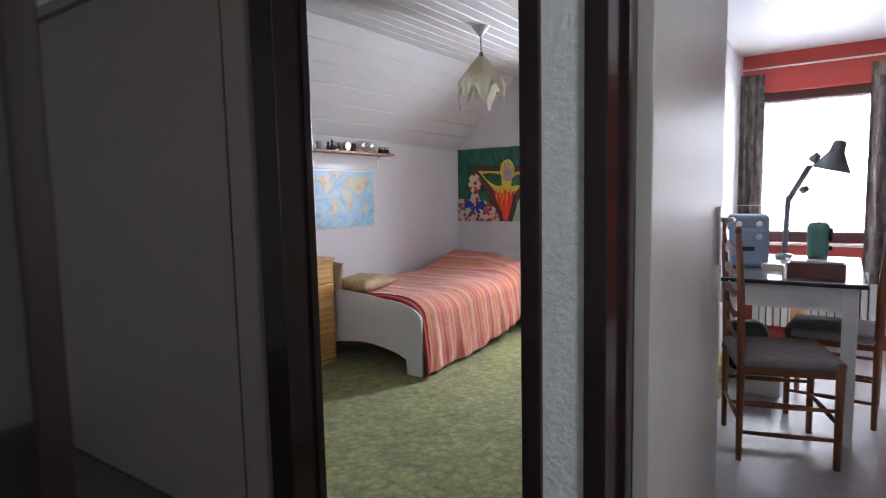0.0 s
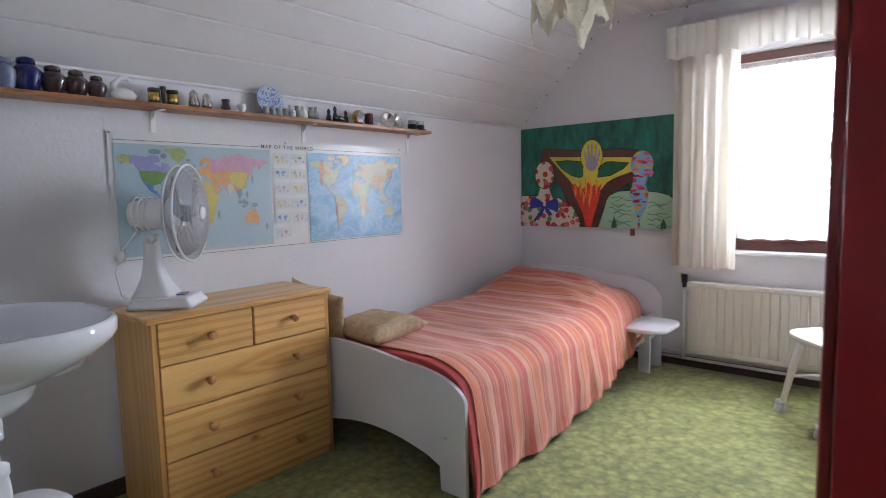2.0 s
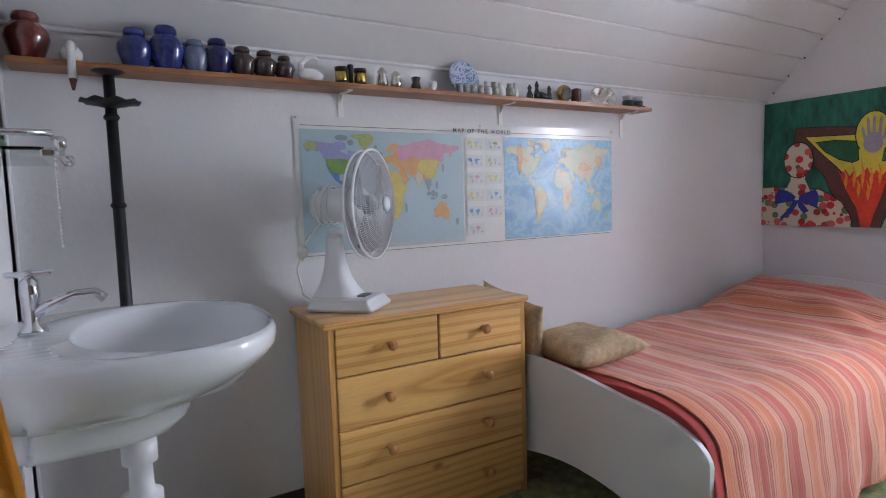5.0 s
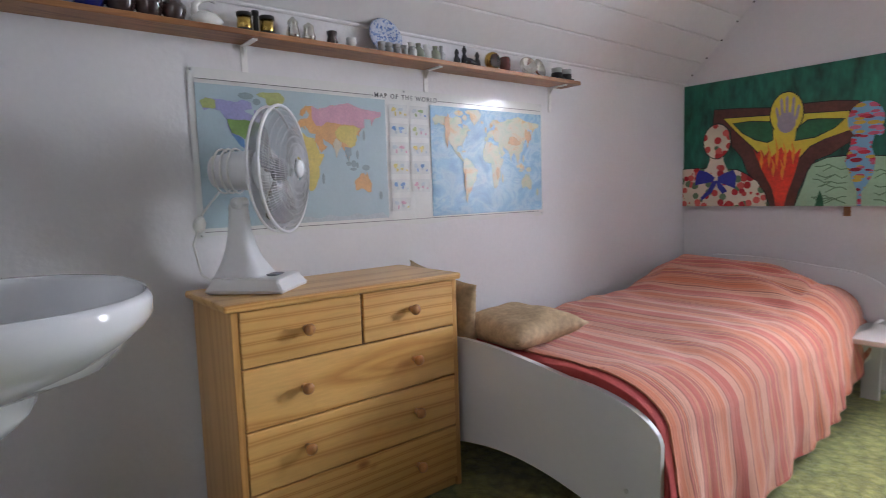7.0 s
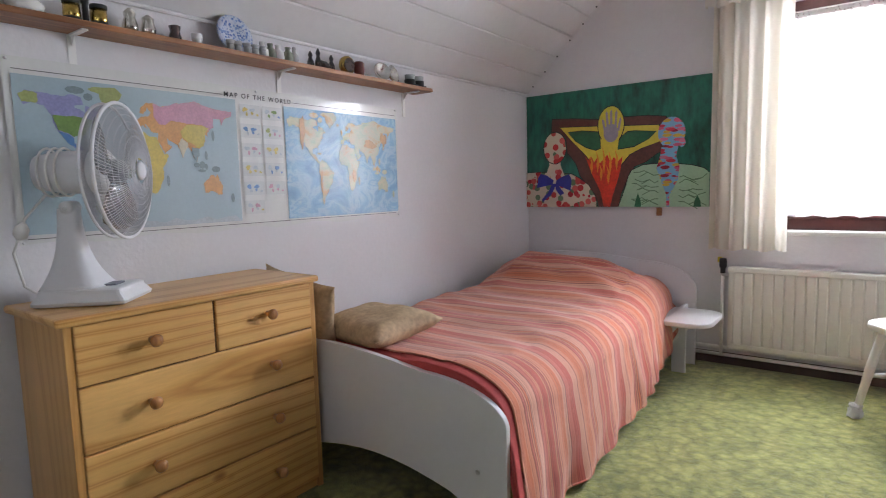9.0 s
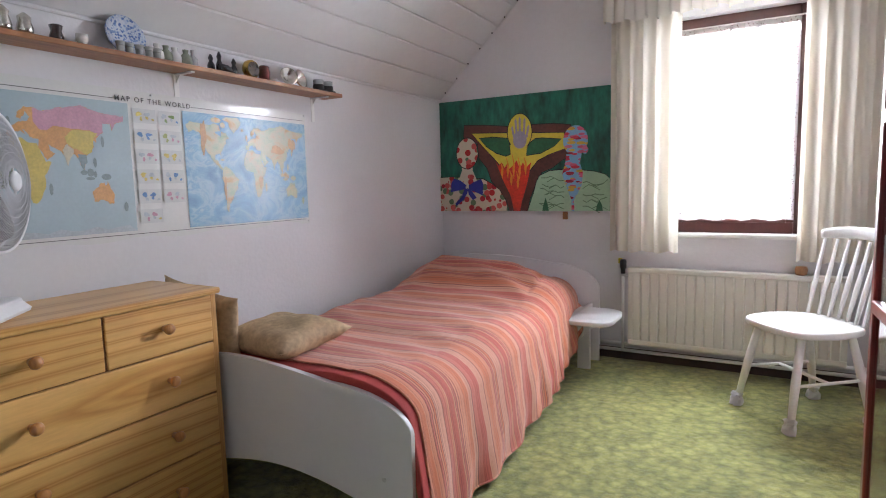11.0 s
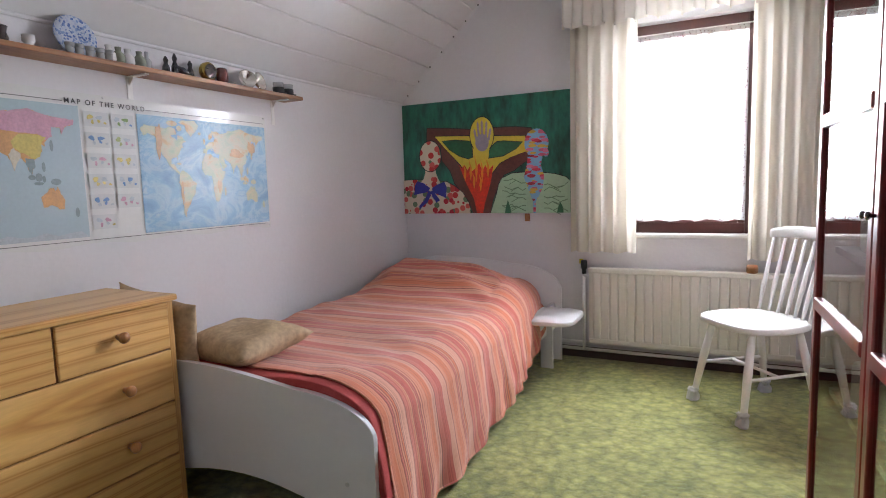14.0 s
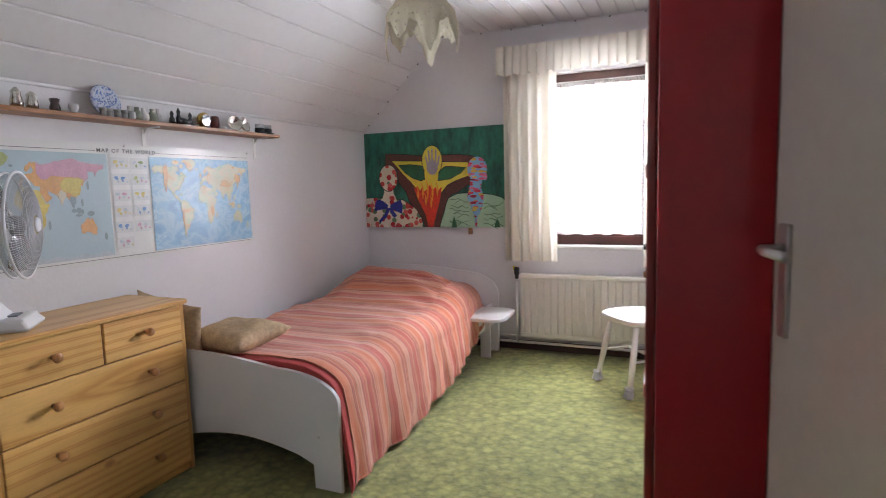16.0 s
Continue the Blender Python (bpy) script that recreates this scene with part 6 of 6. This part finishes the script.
    part("collar", lathe([(0.028, 0), (0.028, 0.03)], 14, m=pose(0, 0.225, 0.515, 90)), PLASTIC, trap, "", True)
    for x in (-0.10,):
        part("supply_pipe", tube([(x, 0.03, 0.70), (x, 0.03, 0.0)], 0.008, 8), CHROME, t, "", True)


basin()


def glass_shelf():
    t = thing("glass_shelf", pose(-2.28, ROOM, 1.255), "glass toiletry shelf with a chrome rail and bead chain", "shelf")
    part("pane", box(-0.23, 0.23, 0.004, 0.135, 0, 0.006, 0.002), clear("shelf_glass", 0, (0.85, 0.95, 0.92)), t, "clear glass shelf")
    part("rail", tube([(-0.225, 0.004, 0.03), (-0.225, 0.145, 0.03), (0.225, 0.145, 0.03), (0.225, 0.004, 0.03)], 0.006, 10), CHROME, t, "chrome rail", True)
    part("holder", box(-0.23, 0.23, 0.128, 0.150, -0.010, 0.004, 0.004), CHROME, t)
    for x in (-0.22, 0.22):
        part("knob", lathe([(0.012, 0), (0.014, 0.012), (0.008, 0.018)], 12, m=pose(x, 0.15, 0.012, -90)), CHROME, t, "", True)
    bm = bmesh.new()
    for i in range(26):
        bmesh.ops.create_icosphere(bm, subdivisions=1, radius=0.0028, matrix=Matrix.Translation((0.215, 0.150, -0.012 - i * 0.0062)))
    part("bead_chain", bm, CHROME, t)
    solo("comb", box(-0.05, 0.05, -0.012, 0.012, 0, 0.006, 0.002), BLACK, pose(-2.24, ROOM + 0.07, 1.2612, 0, 0, 10), "black comb lying on the glass shelf", "comb")
    solo("green_tube", lathe([(0.010, -0.05), (0.013, -0.04), (0.012, 0.05), (0.006, 0.055)], 12, m=pose(0, 0, 0.012, 0, 90)), surface("green_tube_plastic", (0.10, 0.17, 0.12), 0.4), pose(-2.13, ROOM + 0.06, 1.2612), "small dark green tube on the glass shelf", "tube", smooth=True)


glass_shelf()
t = thing("wall_mirror", pose(-2.13, ROOM, 1.44), "mirror in a thin dark frame above the washbasin", "mirror")
part("glass", box(-0.30, 0.30, 0.002, 0.012, 0, 0.62), surface("silvered_mirror", (0.85, 0.86, 0.87), 0.02, 1.0, var=0.01, bump=0.0), t, "silvered mirror glass")
for a in ((-0.315, -0.30, -0.015, 0.635), (0.30, 0.315, -0.015, 0.635), (-0.30, 0.30, -0.015, 0.0), (-0.30, 0.30, 0.62, 0.635)):
    part("frame", box(a[0], a[1], 0.001, 0.022, a[2], a[3], 0.002), IRON, t)

t = thing("candle_stand", pose(-2.755, 1.45, 0), "tall black wrought-iron candle stand beside the washbasin", "candle stand")
part("pole", tube([(0, 0, 0.02), (0, 0, 1.535)], 0.017, 14, taper=[0.019, 0.015]), IRON, t, "", True)
bm = lathe([(0.012, 1.434), (0.050, 1.444), (0.078, 1.452), (0.076, 1.455), (0.05, 1.448), (0.012, 1.446)], 36)
for v in bm.verts:
    if math.hypot(v.co.x, v.co.y) > 0.07:
        v.co.z += 0.004 * math.sin(9 * math.atan2(v.co.y, v.co.x))
part("disc", bm, IRON, t, "scalloped iron drip tray", True)
for z in (1.15, 1.40, 0.7):
    part("collar", lathe([(0.017, z), (0.022, z + 0.008), (0.017, z + 0.018)], 14), IRON, t, "", True)
for k in range(3):
    a = 2 * math.pi * k / 3 + 0.5
    part("foot", tube([(0.0, 0.0, 0.12), (0.07 * math.cos(a), 0.07 * math.sin(a), 0.07), (0.12 * math.cos(a), 0.12 * math.sin(a), 0.012)], 0.009, 8), IRON, t, "", True)
part("cup", lathe([(0.010, 1.522), (0.030, 1.530), (0.044, 1.536), (0.040, 1.539), (0.014, 1.536)], 20), IRON, t, "", True)

t = thing("pedal_bin", pose(-2.50, 1.56, 0), "white round lidded waste bin on the carpet", "bin")
part("body", lathe([(0.10, 0), (0.115, 0.01), (0.125, 0.24), (0.120, 0.25)], 28), PLASTIC, t, "", True)
part("lid", lathe([(0.13, 0.25), (0.13, 0.265), (0.10, 0.29), (0.02, 0.298)], 28), PLASTIC, t, "", True)
part("band", lathe([(0.1262, 0.215), (0.1268, 0.235)], 28), surface("blue_band", (0.05, 0.09, 0.25), 0.5), t, "blue band")


def towels():
    r = thing("towel_hooks", pose(-1.60, ROOM, 1.26), "black wrought-iron hook plate on the wall", "hooks")
    part("plate", box(-0.10, 0.22, 0, 0.008, -0.03, 0.05, 0.003), IRON, r)
    for x in (-0.02, 0.15):
        part("hook", tube([(x, 0.006, 0.02), (x, 0.035, 0.02), (x, 0.055, 0.035), (x, 0.06, 0.055)], 0.005, 8), IRON, r, "", True)
    part("scroll", tube([(0.20, 0.02 + 0.035 * math.cos(a) * (1 - a / 12), 0.09 + 0.06 * math.sin(a) * (1 - a / 12)) for a in (i * 0.4 for i in range(24))], 0.004, 6), IRON, r, "", True)

    def gathered(x, z1, z0, out, folds, depth, seed):
        rng = random.Random(seed)
        ph = [rng.uniform(0, 6.3) for _ in range(3)]

        def fn(u, v):
            k = 1 - v
            y = 0.012 + (out(k) - 0.012) * u
            z = z1 + (z0 - z1) * k
            fold = depth * (0.4 + 0.6 * k) * (math.sin(folds * u * 6.3 + ph[0] + k) + 0.4 * math.sin(folds * 2.3 * u * 6.3 + ph[1]))
            return Vector((x + fold, y + 0.004 * math.sin(9 * k + ph[2]), z + 0.012 * math.sin(folds * u * 6.3) * k))
        bm = sheet(fn, 44, 40)
        bmesh.ops.solidify(bm, geom=bm.faces[:], thickness=0.006)
        return bm
    solo("striped_towel", gathered(-1.62, 1.295, 0.42, lambda k: 0.080 + 0.075 * k ** 1.3, 1.6, 0.014, 3), TOWEL, pose(0, ROOM, 0), "orange, white and red striped terry towel hanging from a hook", "towel", "towels", smooth=True)
    solo("ochre_towel", gathered(-1.45, 1.225, 0.92, lambda k: 0.03 + 0.20 * k if k < 0.42 else 0.114 - 0.17 * (k - 0.42), 0.8, 0.010, 6), BORDERED, pose(0, ROOM, 0), "ochre terry hand towel hanging by its corner from a hook", "towel", "towels", smooth=True)


towels()


# ---------------------------------------------------------------- study seen through its door
def study_table():
    t = thing("work_table", pose(-0.19, 2.98, 0), "white painted table with a dark glossy top", "table")
    w, d, h = 0.76, 1.22, 0.77
    part("tabletop", box(0, w, 0, d, h - 0.018, h, 0.005), surface("grey_gloss_top", (0.30, 0.31, 0.34), 0.12, var=0.05, coat=0.4), t, "grey glossy top")
    part("edge", box(-0.003, w + 0.003, -0.003, d + 0.003, h - 0.022, h - 0.004, 0.004), BLACK, t, "black edge band")
    for x in (0.03, w - 0.09):
        for y in (0.03, d - 0.09):
            part("leg", box(x, x + 0.06, y, y + 0.06, -0.004, h - 0.022, 0.004), WHITE, t)
    for a in ((0.09, w - 0.09, 0.035, 0.055), (0.09, w - 0.09, d - 0.055, d - 0.035), (0.035, 0.055, 0.09, d - 0.09), (w - 0.055, w - 0.035, 0.09, d - 0.09)):
        part("apron", box(*a, h - 0.14, h - 0.022, 0.003), WHITE, t)


study_table()


def ladder_chair(m):
    t = thing("ladder_back_chair", m, "chestnut ladder-back chair with a grey upholstered seat", "chair", "study chairs")
    w, d = 0.40, 0.38
    for y in (0, w):
        part("back_post", tube([(0, y, 0), (0.0, y, 0.45), (-0.008, y, 0.75), (-0.025, y, 1.02)], 0.017, 10, taper=[0.013, 0.018, 0.017, 0.013]), OAK, t, "", True)
        part("finial", lathe([(0.010, 0), (0.016, 0.012), (0.012, 0.028), (0.003, 0.036)], 10, m=pose(-0.025, y, 1.015)), OAK, t, "", True)
        part("front_leg", tube([(d, y, 0), (d, y, 0.47)], 0.018, 10, taper=[0.014, 0.019]), OAK, t, "", True)
    for z in (0.13, 0.26):
        for a, b in (((0, 0, z), (d, 0, z)), ((0, w, z), (d, w, z))):
            part("stretcher", tube([a, ((a[0] + b[0]) / 2, a[1], z), b], 0.010, 8, taper=[0.008, 0.012, 0.008]), OAK, t, "", True)
    part("stretcher", tube([(d, 0, 0.20), (d, w / 2, 0.20), (d, w, 0.20)], 0.010, 8, taper=[0.008, 0.012, 0.008]), OAK, t, "", True)
    part("stretcher", tube([(0, 0, 0.18), (0, w, 0.18)], 0.009, 8), OAK, t, "", True)
    for i in range(5):
        z = 0.56 + 0.095 * i

        def slat(u, v, z=z):
            k = u * 2 - 1
            x = -0.012 * max(0, (z - 0.45) / 0.3) - 0.012 * (1 - k * k)
            return Vector((x, u * w, z + (v - 0.5) * (0.030 + 0.022 * math.cos(k * 2.4)) + 0.010 * math.cos(k * 6.3)))
        bm = sheet(slat, 16, 3)
        bmesh.ops.solidify(bm, geom=bm.faces[:], thickness=0.009)
        part("slat", bm, OAK, t, "", True)
    part("seat", box(-0.015, d + 0.025, -0.015, w + 0.015, 0.425, 0.475, 0.022, segments=3), GREYCLOTH, t, "grey patterned upholstered seat", True)
    part("seat_rail", box(0.0, d, 0.0, w, 0.395, 0.427, 0.004), OAK, t)
    return t


first = ladder_chair(pose(0.12, 2.62, -0.004, 0, 0, 17))
copy_thing(first, pose(0.66, 3.72, -0.004, 0, 0, 176))


def sewing_machine():
    t = thing("overlock_machine", pose(0.03, 3.52, 0.77, 0, 0, 8), "pale blue-grey sewing machine with dials on the table", "sewing machine")
    m = surface("pale_blue_plastic", (0.30, 0.36, 0.46), 0.4, var=0.06)
    part("body", box(-0.10, 0.10, -0.09, 0.12, 0, 0.22, 0.02), m, t)
    part("head", box(-0.11, 0.10, -0.08, 0.11, 0.20, 0.29, 0.02), m, t)
    for x in (-0.05, 0.05):
        for z in (0.17, 0.24):
            part("dial", lathe([(0.016, 0), (0.016, 0.008), (0.010, 0.012)], 14, m=pose(x, -0.088, z, 90)), WHITE, t, "", True)
    part("label_plate", box(-0.045, 0.03, -0.094, -0.089, 0.09, 0.115), BLACK, t)
    part("thread_post", tube([(-0.06, 0.05, 0.29), (-0.06, 0.05, 0.34), (0.07, 0.05, 0.34), (0.07, 0.05, 0.29)], 0.003, 6), STEEL, t, "", True)
    t = thing("machine_case", pose(0.37, 3.16, 0.77), "brown wooden machine base box on the table", "box")
    part("box_body", box(-0.12, 0.12, -0.09, 0.17, 0, 0.075, 0.006), wood("brown_case_wood", (0.06, 0.02, 0.015), (0.12, 0.04, 0.03), 0.35, 0), t)
    part("bed_plate", box(-0.11, 0.11, -0.07, 0.16, 0.075, 0.085, 0.003), WHITE, t, "white enamel bed plate")
    t = thing("green_sewing_machine", pose(0.37, 3.22, 0.855), "old green enamelled sewing machine on its wooden base", "sewing machine")
    g = surface("green_enamel", (0.10, 0.26, 0.21), 0.3, var=0.08, coat=0.3)
    part("column", lathe([(0.042, 0), (0.045, 0.03), (0.046, 0.11), (0.050, 0.15), (0.040, 0.175), (0.015, 0.182)], 20), g, t, "", True)
    part("arm", tube([(0, 0, 0.135), (0.0, 0.12, 0.14), (0.0, 0.2, 0.13)], 0.035, 12), g, t, "", True)
    part("hand_wheel", lathe([(0.03, 0), (0.034, 0.008), (0.03, 0.016)], 16, m=pose(0.045, 0, 0.12, 0, 90)), BLACK, t, "", True)
    part("tension_knob", lathe([(0.012, 0), (0.012, 0.02)], 12, m=pose(0.04, 0.02, 0.05, 0, 90)), BLACK, t, "", True)
    solo("thread_spool", lathe([(0.012, 0), (0.012, 0.004), (0.008, 0.006), (0.008, 0.04), (0.012, 0.042), (0.012, 0.046)], 14), WHITE, pose(0.22, 3.55, 0.77), "white thread spool on the table", "spool", smooth=True)
    solo("pin_box", box(-0.05, 0.05, -0.03, 0.03, 0, 0.03, 0.004), surface("ivory_plastic", (0.6, 0.55, 0.42), 0.4), pose(0.17, 3.38, 0.77), "ivory pin box on the table", "box")


sewing_machine()


def desk_lamp():
    t = thing("desk_lamp", pose(0.175, 4.0, 0.77), "grey jointed desk lamp standing on the table", "lamp")
    m = surface("grey_lamp_enamel", (0.24, 0.25, 0.26), 0.35, 0.3, var=0.1)
    part("base", lathe([(0.05, 0), (0.05, 0.02), (0.015, 0.03)], 20), m, t, "", True)
    for s in (-0.008, 0.008):
        part("lower_arm", tube([(s, 0, 0.02), (s + 0.012, 0, 0.37)], 0.008, 8), m, t, "", True)
        part("upper_arm", tube([(s + 0.012, 0, 0.36), (s + 0.12, 0, 0.57)], 0.010, 8), m, t, "", True)
    part("joint", lathe([(0.016, -0.018), (0.016, 0.018)], 12, m=pose(0.012, 0, 0.37, 90)), m, t, "", True)
    part("clamp", lathe([(0.018, -0.02), (0.024, 0), (0.016, 0.03)], 12, m=pose(0.09, 0, 0.42, 0, 60)), m, t, "", True)
    part("socket", lathe([(0.020, 0), (0.028, 0.02), (0.018, 0.06)], 14, m=pose(0.125, 0, 0.59, 0, 40)), m, t, "", True)
    part("shade", lathe([(0.100, 0.0), (0.102, 0.004), (0.075, 0.05), (0.040, 0.11), (0.034, 0.17), (0.012, 0.18), (0.030, 0.165), (0.036, 0.108), (0.070, 0.05), (0.096, 0.004)], 26, m=pose(0.225, 0, 0.535, 0, 14)), m, t, "", True)


desk_lamp()
STUDYCLOTH = spots("brown_leaf_curtain", (0.20, 0.17, 0.15), [(0.12, 0.10, 0.09), (0.26, 0.23, 0.20), (0.16, 0.13, 0.11)], 26.0, 0.5, 0.9, (1, 1, 0.4))
for x0, x1, seed in ((-0.225, -0.06, 21), (0.60, 0.86, 22)):
    t = thing("study_curtain", pose(0, 0, 0), "grey-brown leaf-patterned curtain hanging beside the study window", "curtain", "study curtains")
    part("cloth", pleated(x0, x1, 0.50, 2.08, FAR - 0.07, 3, 0.022, seed), STUDYCLOTH, t, "", True)
solo("study_curtain_rod", tube([(-0.22, FAR - 0.07, 2.12), (1.4, FAR - 0.07, 2.12)], 0.007, 10), WHITE, Matrix(), "white curtain rod over the study window", "curtain rod", smooth=True)
solo("study_net_curtain", pleated(-0.10, 0.80, 0.86, 1.88, FAR + 0.045, 10, 0.006, 12), LACE, Matrix(), "white net across the study window", "net curtain", smooth=True)
t = thing("study_radiator", pose(-0.1, FAR - 0.07, 0.12), "white ribbed radiator under the study window", "radiator")
for i in range(20):
    part("rib", box(i * 0.05 + 0.004, i * 0.05 + 0.046, -0.008, 0.03, 0, 0.46, 0.006), WHITE, t)
solo("white_crate", box(-0.11, 0.11, -0.16, 0.16, 0, 0.22, 0.012), PLASTIC, pose(0.10, 3.72, -0.004), "white plastic crate under the table", "crate")
solo("black_bag", soft_pad(0.30, 0.12, 0.34, 31), BLACK, pose(-0.02, 4.05, 0.165), "black bag leaning under the table", "bag", smooth=True)
solo("sandy_board", box(-0.04, 0.04, -0.01, 0.01, 0, 0.62, 0.003), PINE_UP, pose(0.22, 4.75, -0.004), "pale wooden board leaning under the window", "board")
